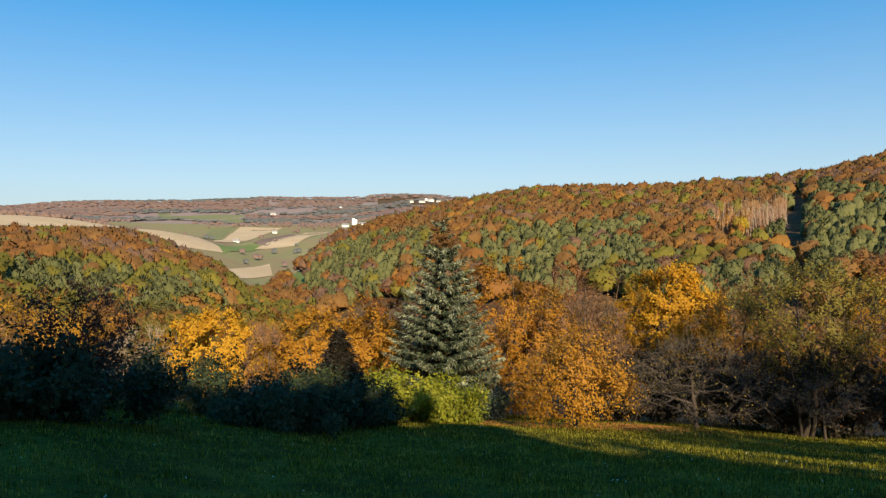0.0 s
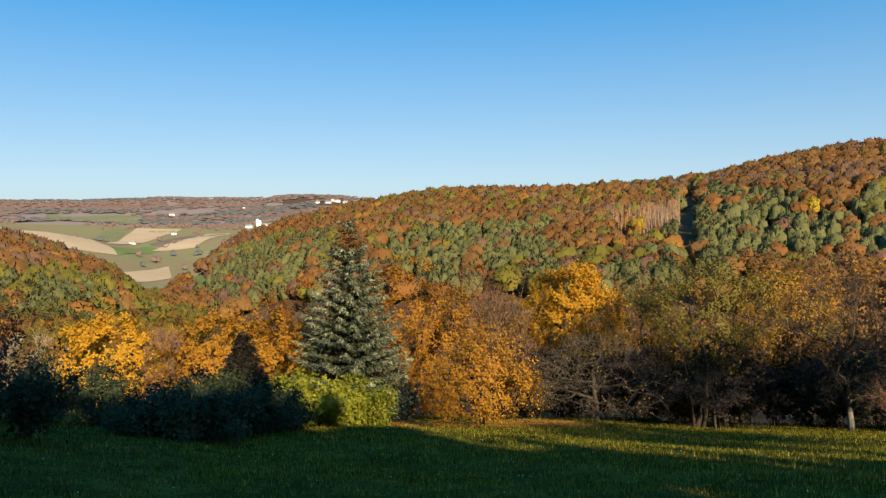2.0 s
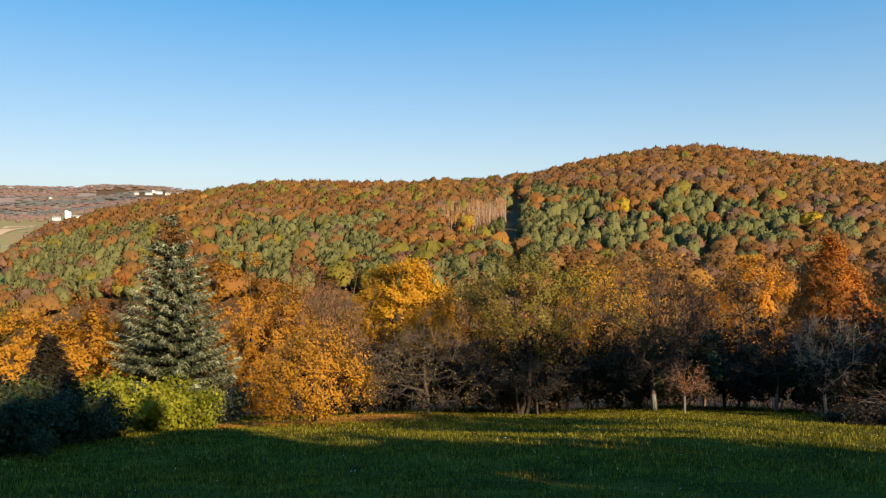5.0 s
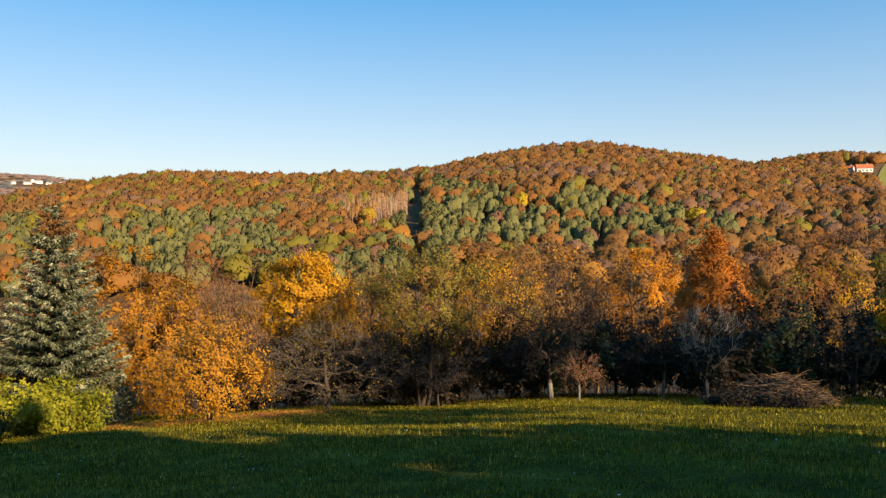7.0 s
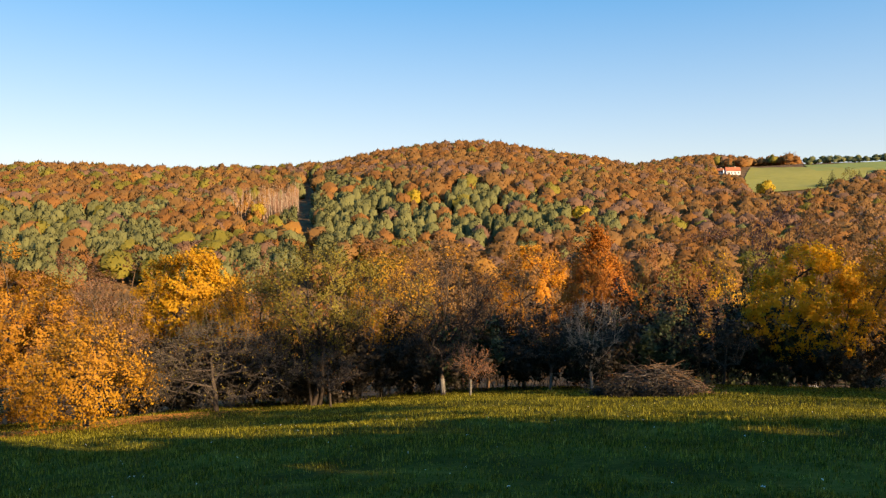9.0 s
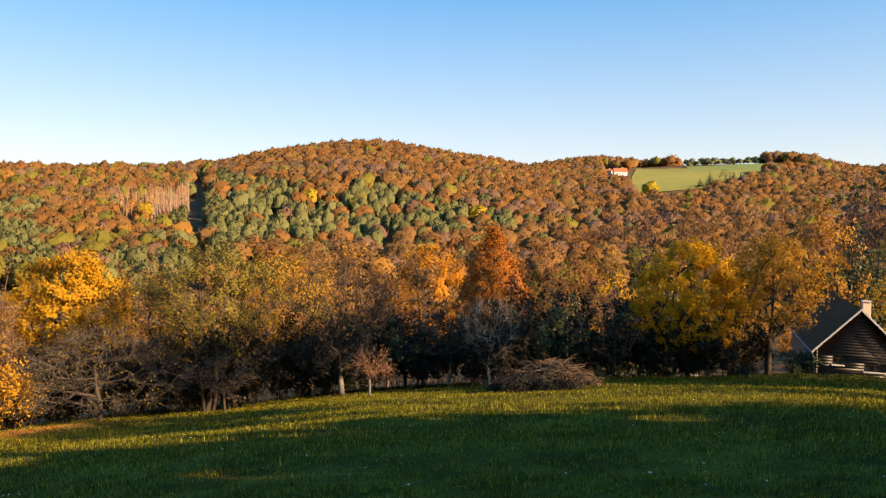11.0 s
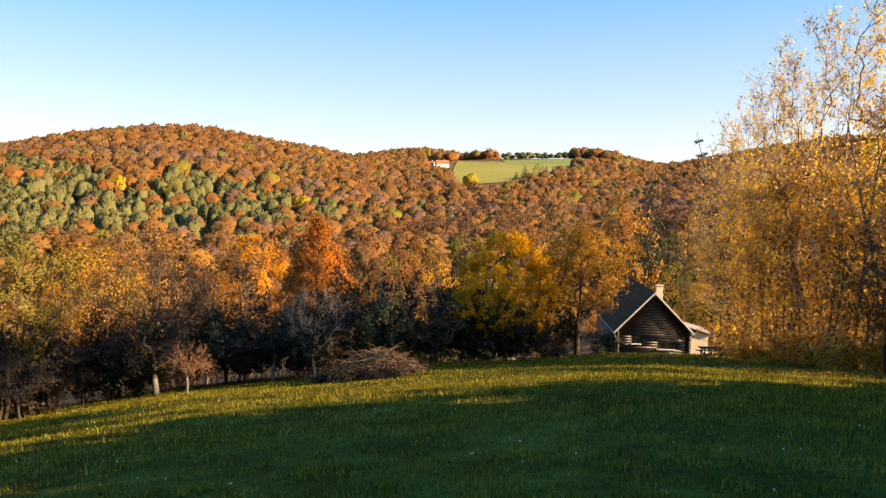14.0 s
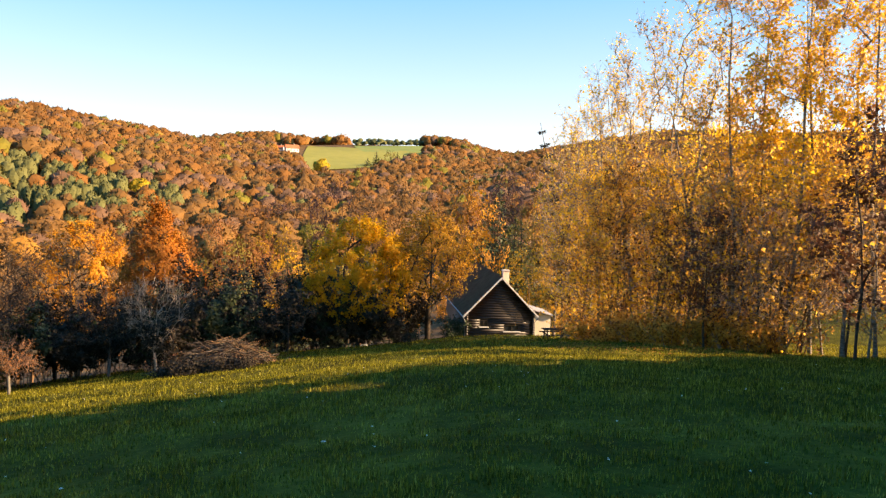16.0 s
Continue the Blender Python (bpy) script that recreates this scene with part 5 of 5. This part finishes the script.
larch = blue_spruce(g(79.8, 63, 0.2), rise(79.8, 63, 6.6), 4.6, 395, "larch", "thin leaning dark conifer behind the birches", "shade", "", 17, 2)
larch.matrix_world = pose(*g(79.8, 63, 0.2), -13, 0, 0)

# ------------------------------------------------ the log cabin
def log_cabin():
    W, L, HE, HR = 6.4, 15.0, 2.5, 5.8
    x, y, z = spot(73.4, 70)
    yaw = -62.4
    cab = thing("log_cabin", "dark log cabin with white verge boards and chimney", "house", at=(x, y, z + 0.25), turn=yaw)
    # the gable wall faces -y; the ridge runs along +y
    lh = 0.24
    for k in range(int(HR / lh)):
        zc = 0.12 + k * lh
        half = W / 2 if zc < HE else W / 2 * max(0.0, (HR - zc) / (HR - HE))
        if half < 0.2:
            continue
        for y0 in (0.0, L):
            spans = [(-half, half)]
            if y0 == 0.0:
                for wx, wz, ww, wh in ((-1.55, 1.5, 0.8, 0.62), (1.15, 1.06, 1.5, 0.62)):
                    if abs(zc - wz) < wh / 2 + lh / 2:
                        nxt = []
                        for a, b_ in spans:
                            if a < wx - ww / 2:
                                nxt.append((a, min(b_, wx - ww / 2)))
                            if b_ > wx + ww / 2:
                                nxt.append((max(a, wx + ww / 2), b_))
                        spans = nxt
            for a, b_ in spans:
                bm = bmesh.new()
                bmesh.ops.create_cone(bm, cap_ends=True, segments=8, radius1=lh * 0.56, radius2=lh * 0.54, depth=b_ - a,
                                      matrix=Matrix.Translation(((a + b_) / 2, y0, zc)) @ Matrix.Rotation(radians(90), 4, "Y"))
                part("log", bm_mesh("log", bm, M["log"], True), cab)
        if zc < HE:
            for x0 in (-W / 2, W / 2):
                bm = bmesh.new()
                bmesh.ops.create_cone(bm, cap_ends=True, segments=8, radius1=lh * 0.56, radius2=lh * 0.54, depth=L + 0.5,
                                      matrix=Matrix.Translation((x0, L / 2, zc + lh / 2)) @ Matrix.Rotation(radians(90), 4, "X"))
                part("log", bm_mesh("log", bm, M["log"], True), cab)
    part("plinth", box_mesh("plinth", M["log"], (0, L / 2, -0.6), (W - 0.2, L - 0.2, 1.4)), cab)
    sl = math.hypot(W / 2, HR - HE)
    ang = math.atan2(HR - HE, W / 2)
    for sgn in (-1, 1):
        over = 0.55
        ln = sl + over
        roof = part("roof", box_mesh("roof", M["roof"], (sgn * (W / 2 - math.cos(ang) * (ln / 2 - over)), L / 2, HE + math.sin(ang) * (ln / 2 - over) + 0.12), (ln, L + 1.0, 0.08), 0.01, Matrix.Rotation(sgn * ang, 4, "Y")), cab)
        # courses of tiles, each a thin slab lapping the one below
        for c_ in range(14):
            s0 = ln * (c_ + 0.5) / 14 - over
            px, pz = sgn * (W / 2 - math.cos(ang) * s0), HE + math.sin(ang) * s0 + 0.2
            part("tile_course", box_mesh("tile_course", M["roof"], (px, L / 2, pz), (ln / 14 * 1.12, L + 1.0, 0.06), 0.0, Matrix.Rotation(sgn * (ang + 0.05), 4, "Y")), roof)
        mid = (ln / 2 - over)
        part("verge_board", box_mesh("verge_board", M["whitewood"], (sgn * (W / 2 - math.cos(ang) * mid), -0.54, HE + math.sin(ang) * mid + 0.12), (ln + 0.05, 0.05, 0.14), 0.01, Matrix.Rotation(sgn * ang, 4, "Y")), cab,
             "white painted verge board")
        tb = Tubes(8)
        ex, ez = sgn * (W / 2 + math.cos(ang) * over + 0.05), HE - math.sin(ang) * over + 0.12
        tb.add([(ex, -0.55, ez), (ex, L + 0.5, ez - 0.05)], [0.07, 0.07])
        part("gutter", tb.mesh("gutter", M["zinc"]), cab)
        tb = Tubes(8)
        tb.add([(ex, -0.5, ez), (ex - sgn * 0.1, -0.5, ez - 0.2), (sgn * (W / 2 + 0.16), -0.16, ez - 0.55), (sgn * (W / 2 + 0.16), -0.16, 0.0)], [0.05] * 4)
        part("downpipe", tb.mesh("downpipe", M["zinc"]), cab)
    for wx, wz, ww, wh in ((-1.55, 1.5, 0.8, 0.62), (1.15, 1.06, 1.5, 0.62)):
        win = part("window", box_mesh("window", M["glass"], (wx, 0.02, wz), (ww - 0.08, 0.03, wh - 0.08), 0.0), cab, "small window with a white sill")
        for dx, dz, sx, sz in ((-ww / 2 + 0.03, 0, 0.06, wh), (ww / 2 - 0.03, 0, 0.06, wh), (0, wh / 2 - 0.03, ww, 0.06), (0, 0, 0.05, wh)):
            part("frame", box_mesh("frame", M["log"], (wx + dx, -0.04, wz + dz), (sx, 0.09, sz), 0.005), win)
        part("sill", box_mesh("sill", M["whitewood"], (wx, -0.16, wz - wh / 2 - 0.03), (ww + 0.16, 0.2, 0.09), 0.01), win, "white window sill")
    bm = box(bmesh.new(), 1.1, 3.4, HR - 0.7, 0.62, 0.62, 2.2, 0.02)
    ch = part("chimney", bm_mesh("chimney", bm, M["cream"]), cab, "cream plastered chimney")
    part("cap", box_mesh("cap", M["stone"], (1.1, 3.4, HR + 0.45), (0.76, 0.76, 0.1), 0.02), ch)
    # lean-to on the sunny side
    part("annex_wall", box_mesh("annex_wall", M["cream"], (W / 2 + 1.2, 4.2, 0.95), (2.2, 4.0, 2.1), 0.02), cab, "pale wall of the lean-to")
    part("annex_roof", box_mesh("annex_roof", M["greytile"], (W / 2 + 1.35, 4.2, 2.25), (2.9, 4.6, 0.1), 0.02, Matrix.Rotation(radians(16), 4, "Y")), cab, "grey lean-to roof")
    return cab


log_cabin()

# garden things
def bench(at, turn):
    e = thing("garden_bench", "weathered garden bench with slatted seat", "bench", at=at, turn=turn)
    for k in range(3):
        part("seat_slat", box_mesh("seat_slat", M["bark"], (0, -0.16 + 0.16 * k, 0.45), (1.5, 0.13, 0.04)), e)
    for k in range(2):
        part("back_slat", box_mesh("back_slat", M["bark"], (0, 0.27, 0.65 + 0.18 * k), (1.5, 0.035, 0.13)), e)
    for sx in (-0.65, 0.65):
        part("leg", box_mesh("leg", M["bark"], (sx, -0.17, 0.2), (0.08, 0.08, 0.5)), e)
        part("leg", box_mesh("leg", M["bark"], (sx, 0.25, 0.42), (0.08, 0.07, 0.95)), e)
    return e


def picnic_table(at, turn):
    e = thing("picnic_table", "dark wooden picnic table with fixed benches", "table", at=at, turn=turn)
    for k in range(5):
        part("top_board", box_mesh("top_board", M["bark"], (0, -0.32 + 0.16 * k, 0.74), (1.8, 0.14, 0.04)), e)
    for s in (-1, 1):
        part("bench_board", box_mesh("bench_board", M["bark"], (0, s * 0.72, 0.44), (1.8, 0.26, 0.04)), e)
        part("cross_beam", box_mesh("cross_beam", M["bark"], (s * 0.65, 0, 0.4), (0.06, 1.6, 0.09)), e)
        for t_ in (-1, 1):
            part("leg", box_mesh("leg", M["bark"], (s * 0.65, t_ * 0.4, 0.34), (0.07, 0.09, 0.86), 0.01, Matrix.Rotation(radians(t_ * 24), 4, "X")), e)
    return e


bench(g(64.4, 66, 0.02), -40)
picnic_table(g(77.7, 50, 0.02), -60)
rng = np.random.default_rng(410)
for k, (az, d, s) in enumerate([(62.9, 59, 0.45), (63.4, 60.5, 0.3), (80.2, 50, 0.35)]):
    bm = bmesh.new()
    bmesh.ops.create_icosphere(bm, subdivisions=2, radius=s)
    for v in bm.verts:
        v.co *= 1 + 0.25 * noise.noise(v.co * 3 + Vector((k * 7, 0, 0)))
        v.co.z *= 0.55
    x, y, z = spot(az, d)
    st = tagged(new("garden_stone", bm_mesh("garden_stone", bm, M["stone"], False)), "pale rounded stone lying in the grass", "stone", "garden stones")
    st.location = (x, y, z + s * 0.2)


# ------------------------------------------------ far buildings
def farmhouse(name, label, az, d, w, l_, he, hr, turn, wall="plaster", roof="redtile", storeys=1, windows=4):
    x, y, z = spot(az, d)
    e = thing(name, label, "house", at=(x, y, z - 0.3), turn=turn)
    bm = bmesh.new()
    pr = [(-l_ / 2, -w / 2, -1.5), (l_ / 2, -w / 2, -1.5), (l_ / 2, w / 2, -1.5), (-l_ / 2, w / 2, -1.5), (-l_ / 2, -w / 2, he), (l_ / 2, -w / 2, he), (l_ / 2, w / 2, he), (-l_ / 2, w / 2, he), (-l_ / 2, 0, hr), (l_ / 2, 0, hr)]
    vs = [bm.verts.new(p) for p in pr]
    for f in ((0, 1, 5, 4), (2, 3, 7, 6), (0, 4, 8, 7, 3), (1, 2, 6, 9, 5), (0, 3, 2, 1), (4, 5, 9, 8), (6, 7, 8, 9)):
        bm.faces.new([vs[i] for i in f])
    part("wall", bm_mesh("wall", bm, M[wall]), e)
    ang = math.atan2(hr - he, w / 2)
    sl = math.hypot(w / 2, hr - he) + 0.6
    for s in (-1, 1):
        mid = sl / 2 - 0.6
        part("roof", box_mesh("roof", M[roof], (0, s * (w / 2 - math.cos(ang) * mid), he + math.sin(ang) * mid + 0.12), (l_ + 0.9, sl, 0.2), 0.02, Matrix.Rotation(-s * ang, 4, "X")), e)
    for st in range(storeys):
        for k in range(windows):
            part("window", box_mesh("window", M["glass"], (-l_ / 2 + l_ * (k + 0.5) / windows, -w / 2 - 0.02, 1.5 + 2.8 * st), (1.1, 0.1, 1.3), 0.0), e)
    part("chimney", box_mesh("chimney", M["cream"], (l_ * 0.2, 0.6, hr + 0.2), (0.7, 0.7, 1.6), 0.02), e)
    return e


farmhouse("farmhouse", "white farmhouse with a red tiled roof on the hill", 57.2, 770, 8, 13, 3.6, 7.0, -45)
farmhouse("farmhouse", "low outbuilding with a red roof beside the farmhouse", 56.3, 775, 6, 8, 2.6, 5.0, -70)
farmhouse("valley_farm", "white farmhouse with dark roof in the valley", -15.6, 1530, 7, 12, 3.2, 6.8, 10, "plaster", "greytile")
farmhouse("valley_farm", "small white farmhouse on the valley side", -12.8, 1868, 8, 12, 3.5, 7, 20, "plaster", "greytile")
farmhouse("valley_farm", "white house at the far wood's edge", -12.9, 2700, 10, 18, 4, 9, 15, "plaster", "greytile")
for k, (az, d, l_, he) in enumerate([(-2.4, 2950, 26, 8), (-1.6, 2900, 40, 7), (-0.9, 2960, 36, 9), (-0.2, 2930, 48, 8), (0.5, 2980, 30, 8), (-1.2, 3040, 30, 7), (-7.8, 3000, 20, 6)]):
    farmhouse("village_house", "white village house on the far ridge", az, d, 12, l_ * 0.6, he * 0.75, he * 0.75 + 4.5, 10 + 12 * k, "plaster", "greytile", 2, 6)
x, y, z = spot(-6.8, 1950)
tw = thing("silo_tower", "tall white block tower above the far farm", "building", at=(x, y, z - 1), turn=12)
part("shaft", box_mesh("shaft", M["plaster"], (0, 0, 8.5), (13, 12, 21), 0.3), tw)
part("parapet", box_mesh("parapet", M["plaster"], (-2.5, 0, 20.3), (6, 10, 3.4), 0.2), tw)
for k in range(5):
    part("window", box_mesh("window", M["glass"], (-4.4 + 2.2 * k, -6.05, 14), (1.2, 0.2, 1.9), 0), tw)
for k, (az, l_, d) in enumerate([(-7.5, 22, 1940), (-6.1, 40, 1930), (-5.3, 26, 1970)]):
    farmhouse("works_building", "long white building beside the tower", az, d, 12, l_ * 0.8, 6, 9.5, 8, "plaster", "greytile", 2, 6)

# ------------------------------------------------ felled compartment with bare pale stems, up the hill
rng = np.random.default_rng(500)
for mt, count in (("twig_red", 420), ("twig_pale", 260)):
    tb = Tubes(3)
    for _ in range(count):
        az, d = rng.uniform(19.3, 24.9), rng.uniform(432, 512)
        if rng.uniform() > np.interp(az, [19.3, 22.0, 24.9], [0.25, 0.7, 1.0]):
            continue
        x, y, z = spot(az, d)
        hh = rng.uniform(6, 13)
        tb.add([(x, y, z), (x + rng.normal() * 0.25, y, z + hh * 0.5), (x + rng.normal() * 0.5, y, z + hh)], [0.17, 0.12, 0.04], 3)
        for _ in range(5):
            f = rng.uniform(0.45, 1.0)
            tb.add([(x, y, z + hh * f), (x + rng.normal() * 1.0, y + rng.normal(), z + hh * f + rng.uniform(0.5, 1.6))], [0.05, 0.02], 3)
    tagged(new("bare_stems", tb.mesh("bare_stems", M[mt])), "stand of pale bare stems left beside the ride", "woodland", kind="stuff")
n_ = 46
baz = rng.uniform(18.8, 22.8, n_)
woods("golden_wood", "thin golden young growth among the bare stems", baz, rng.uniform(425, 515, n_), rng.uniform(3, 6, n_), rng.uniform(6, 10, n_), M["wood_orange"], "broad", 120, 87, 0.9)
# tall pines on both sides of the ride
for side in (-1.35, 1.25):
    rd = np.arange(330, 585, 5.0)
    rd = rd[(side > 0) | (rd > 500) | (rd < 425)]
    woods("pine_wood", "tall dark pines lining the ride up the hill", 25.6 + (rd - 480) * 0.001 + side + rng.uniform(-0.4, 0.4, len(rd)), rd, rng.uniform(5, 7.5, len(rd)), rng.uniform(11, 15, len(rd)), M["wood_pine"], "pine", 140, 83 + int(side), 0.75)
n_ = 34
woods("hilltop_wood", "dark trees in a row along the hill meadow", np.linspace(61.9, 67.6, n_) + rng.uniform(-0.08, 0.08, n_), 862 + rng.uniform(-6, 14, n_), rng.uniform(7, 12, n_), rng.uniform(4.5, 9.5, n_), M["pine"], "broad", 110, 97, 0.5)
for az, d, h, w, kd in ((60.9, 858, 15, 14, "brown"), (56.9, 790, 17, 9, "darkpine"), (56.5, 792, 16, 8, "darkpine"), (57.2, 800, 15, 8, "darkpine"), (63.6, 655, 13, 13, "pine"), (64.6, 665, 14, 13, "olive"), (65.2, 670, 12, 12, "pine"), (62.9, 648, 8, 9, "pine"),
                        (72.0, 300, 19, 12, "darkpine"), (73.0, 310, 18, 12, "violet"), (73.8, 320, 20, 12, "darkpine"), (72.6, 270, 16, 12, "violet"), (55.6, 330, 17, 16, "violet"), (57.2, 335, 16, 15, "violet"), (56.5, 350, 15, 14, "violet")):
    mid_tree(kd, az, d, h, w, rng, {"darkpine": "dark conifer in the wood", "brown": "lone bare-topped tree on the hill crest", "violet": "dark violet-brown bare beech in the wood"}.get(kd, "dark conifer beside the hill meadow"))
for k, (az, d, el) in enumerate(LONE):
    woods("yellow_wood", "bright yellow tree alone among the far woods", np.array([az]), np.array([d]), np.array([(13.0, 15.0, 10.0, 11.0)[k]]), np.array([rise(az, d, el + 0.2)]), M["wood_yellow"], "broad", 620, 90 + k, 0.36, 2)

# ------------------------------------------------ unseen hedge added behind the observer, to lay its shade over the slope
SHADE_HEDGE = [(40.0, 0.8, 4.5), (36.4, 1.7, 4.5), (33.0, 3.0, 4.2), (30.0, 4.4, 4.0), (27.4, 5.4, 3.6), (25.0, 6.3, 3.4), (22.6, 7.3, 3.4), (20.2, 8.0, 3.4), (18.0, 8.5, 3.4), (15.8, 9.0, 3.6), (13.6, 9.5, 3.8), (11.0, 10.4, 4.2), (8.4, 12.8, 4.5), (5.2, 15.8, 5.0), (1.6, 16.4, 6.5), (-2.2, 16.4, 7.0), (-6.0, 15.4, 7.0), (-10.0, 15.2, 8.0), (-15.0, 15.0, 8.0)]
for k, (x, top, w) in enumerate(SHADE_HEDGE):
    for j in range(2):
        xx, yy = x - 1.0 * j, -16.0 - 2.0 * j
        zz = float(ground(xx, yy)) - 0.1
        shrub("garden_hedge", "unseen dark green hedge added to shade the slope", (xx, yy, zz), (top - zz) * (1 - 0.05 * j) * (1.03 if x > 20 else (1.1 if x > 6 else 1.0)), w, "darkgreen", 1100 if k < 12 else 1700, 1.2, 610 + 2 * k + j, 12 if k < 9 else 22, "hedge", "garden hedge")

# unseen thin shrubs added to break up the edge of that shade
for k, (x, top) in enumerate([(25.2, 10.6), (22.6, 12.2), (20.0, 13.6), (17.0, 15.2), (14.0, 15.8), (11.0, 16.0), (7.8, 16.2)]):
    zz = float(ground(x, -22.0)) - 0.1
    shrub("garden_shrub", "unseen thin-leaved shrub added to dapple the shade on the slope", (x, -22.0, zz), top - zz, 3.8, "olive", 1150 if x > 16 else 1700, 0.5, 660 + k, 12, "shrub", "garden hedge")

# unseen tall trees added behind the observer: light comes in under their crowns, and their shade lies on the foot of
# the orchard
for k, (x, low, high, leaves) in enumerate([(24.5, 13.2, 16.4, 900), (29.0, 13.4, 16.8, 900), (33.5, 16.9, 21.4, 1000), (37.5, 17.0, 21.8, 1000), (41.0, 17.0, 21.0, 800)]):
    zz = float(ground(x, -22.0)) - 0.1
    leafy("garden_tree", "unseen high-crowned tree added to shade the foot of the orchard", (x, -22.0, zz), high - zz, 4.6, "olive", leaves, 0.34, 680 + k, "dome", (low - zz) / (high - zz), 60, 4, r=0.14, jitter=0.25, group="garden trees")

# ------------------------------------------------ grass, flowers and fallen leaves
rng = np.random.default_rng(700)
k = 180000
az = np.radians(rng.uniform(-34, 104, k))
dd = 5.5 * (46 / 5.5) ** rng.uniform(0, 1, k) ** 1.15
cx, cy = dd * np.sin(az), dd * np.cos(az)
clump = 0.5 + 0.5 * np.sin(cx * 4.1 + 2 * np.sin(cy * 1.9)) * np.sin(cy * 4.6 + 1.5 * np.sin(cx * 1.7))
hgt = rng.uniform(0.04, 0.11, k) * (0.25 + 1.35 * clump) * np.clip(dd / 16, 0.8, 1.3)
wid = rng.uniform(0.005, 0.010, k) * np.clip(dd / 11, 0.8, 2.6)
a = rng.uniform(0, 2 * np.pi, k)
base = np.stack([cx, cy, ground(cx, cy) - 0.01], 1)
side = np.stack([np.cos(a), np.sin(a), 0 * a], 1) * wid[:, None]
bend = np.stack([-np.sin(a), np.cos(a), 0 * a], 1) * (hgt * rng.uniform(-0.5, 0.5, k))[:, None]
tri = np.stack([base - side, base + side, base + bend + np.stack([0 * a, 0 * a, hgt], 1)], 1)
me = mesh_from("meadow_grass", tri.reshape(-1, 3), tris=np.arange(3 * k).reshape(-1, 3), mat=M["grass_blades"])
tagged(new("meadow_grass", me), "tufted meadow grass in uneven clumps", "grass", kind="stuff")
k = 190000
az, dd = np.radians(rng.uniform(-12, 104, k)), rng.uniform(13.0 ** 1.5, 56.0 ** 1.5, k) ** (1 / 1.5)
cx, cy = dd * np.sin(az), dd * np.cos(az)
hgt = rng.uniform(0.05, 0.17, k) * (0.45 + 0.9 * (0.5 + 0.5 * np.sin(cx * 0.9 + 2 * np.sin(cy * 0.6)) * np.sin(cy * 1.3 + 1.5 * np.sin(cx * 0.5))))
a = rng.uniform(0, 2 * np.pi, k)
base = np.stack([cx, cy, ground(cx, cy) - 0.01], 1)
side = np.stack([np.cos(a), np.sin(a), 0 * a], 1) * (rng.uniform(0.006, 0.014, k) * np.clip(dd / 25, 0.8, 2.0))[:, None]
bend = np.stack([-np.sin(a), np.cos(a), 0 * a], 1) * (hgt * rng.uniform(-0.6, 0.6, k))[:, None]
tri = np.stack([base - side, base + side, base + bend + np.stack([0 * a, 0 * a, hgt], 1)], 1)
me = mesh_from("tall_meadow_grass", tri.reshape(-1, 3), tris=np.arange(3 * k).reshape(-1, 3), mat=M["grass_blades"])
tagged(new("tall_meadow_grass", me), "taller tufts of yellow-green grass down the slope", "grass", kind="stuff")
k = 170
az, dd = np.radians(rng.uniform(-32, 102, k)), rng.uniform(7, 30, k)
c = np.stack([dd * np.sin(az), dd * np.cos(az), ground(dd * np.sin(az), dd * np.cos(az)) + rng.uniform(0.06, 0.16, k)], 1)
me = cards_mesh("meadow_flowers", leaf_cards(np.repeat(c, 3, 0) + rng.normal(size=(3 * k, 3)) * 0.006, 0.022, rng, np.tile([0, 0, 1.0], (3 * k, 1)), 0.6, 0, 0.9), M["petal"])
tagged(new("meadow_flowers", me), "scattered small white meadow flowers", "flowers", kind="stuff")
k = 9000
c = np.concatenate([np.stack(spot_xy, 1) for spot_xy in [
    (40 * math.sin(radians(10)) + rng.normal(size=k) * 3.4, 39.5 * math.cos(radians(10)) + rng.normal(size=k) * 1.8),
    (39 * math.sin(radians(86)) + rng.normal(size=k // 4) * 2.5, 39 * math.cos(radians(86)) + rng.normal(size=k // 4) * 4)]])
c = np.column_stack([c, ground(c[:, 0], c[:, 1]) + 0.05])
me = cards_mesh("fallen_leaves", leaf_cards(c, 0.075, rng, np.tile([0, 0, 1.0], (len(c), 1)), 0.7, 0, 0.8), M["litter"])
tagged(new("fallen_leaves", me), "orange leaves fallen on the grass below the trees", "leaves", kind="stuff")
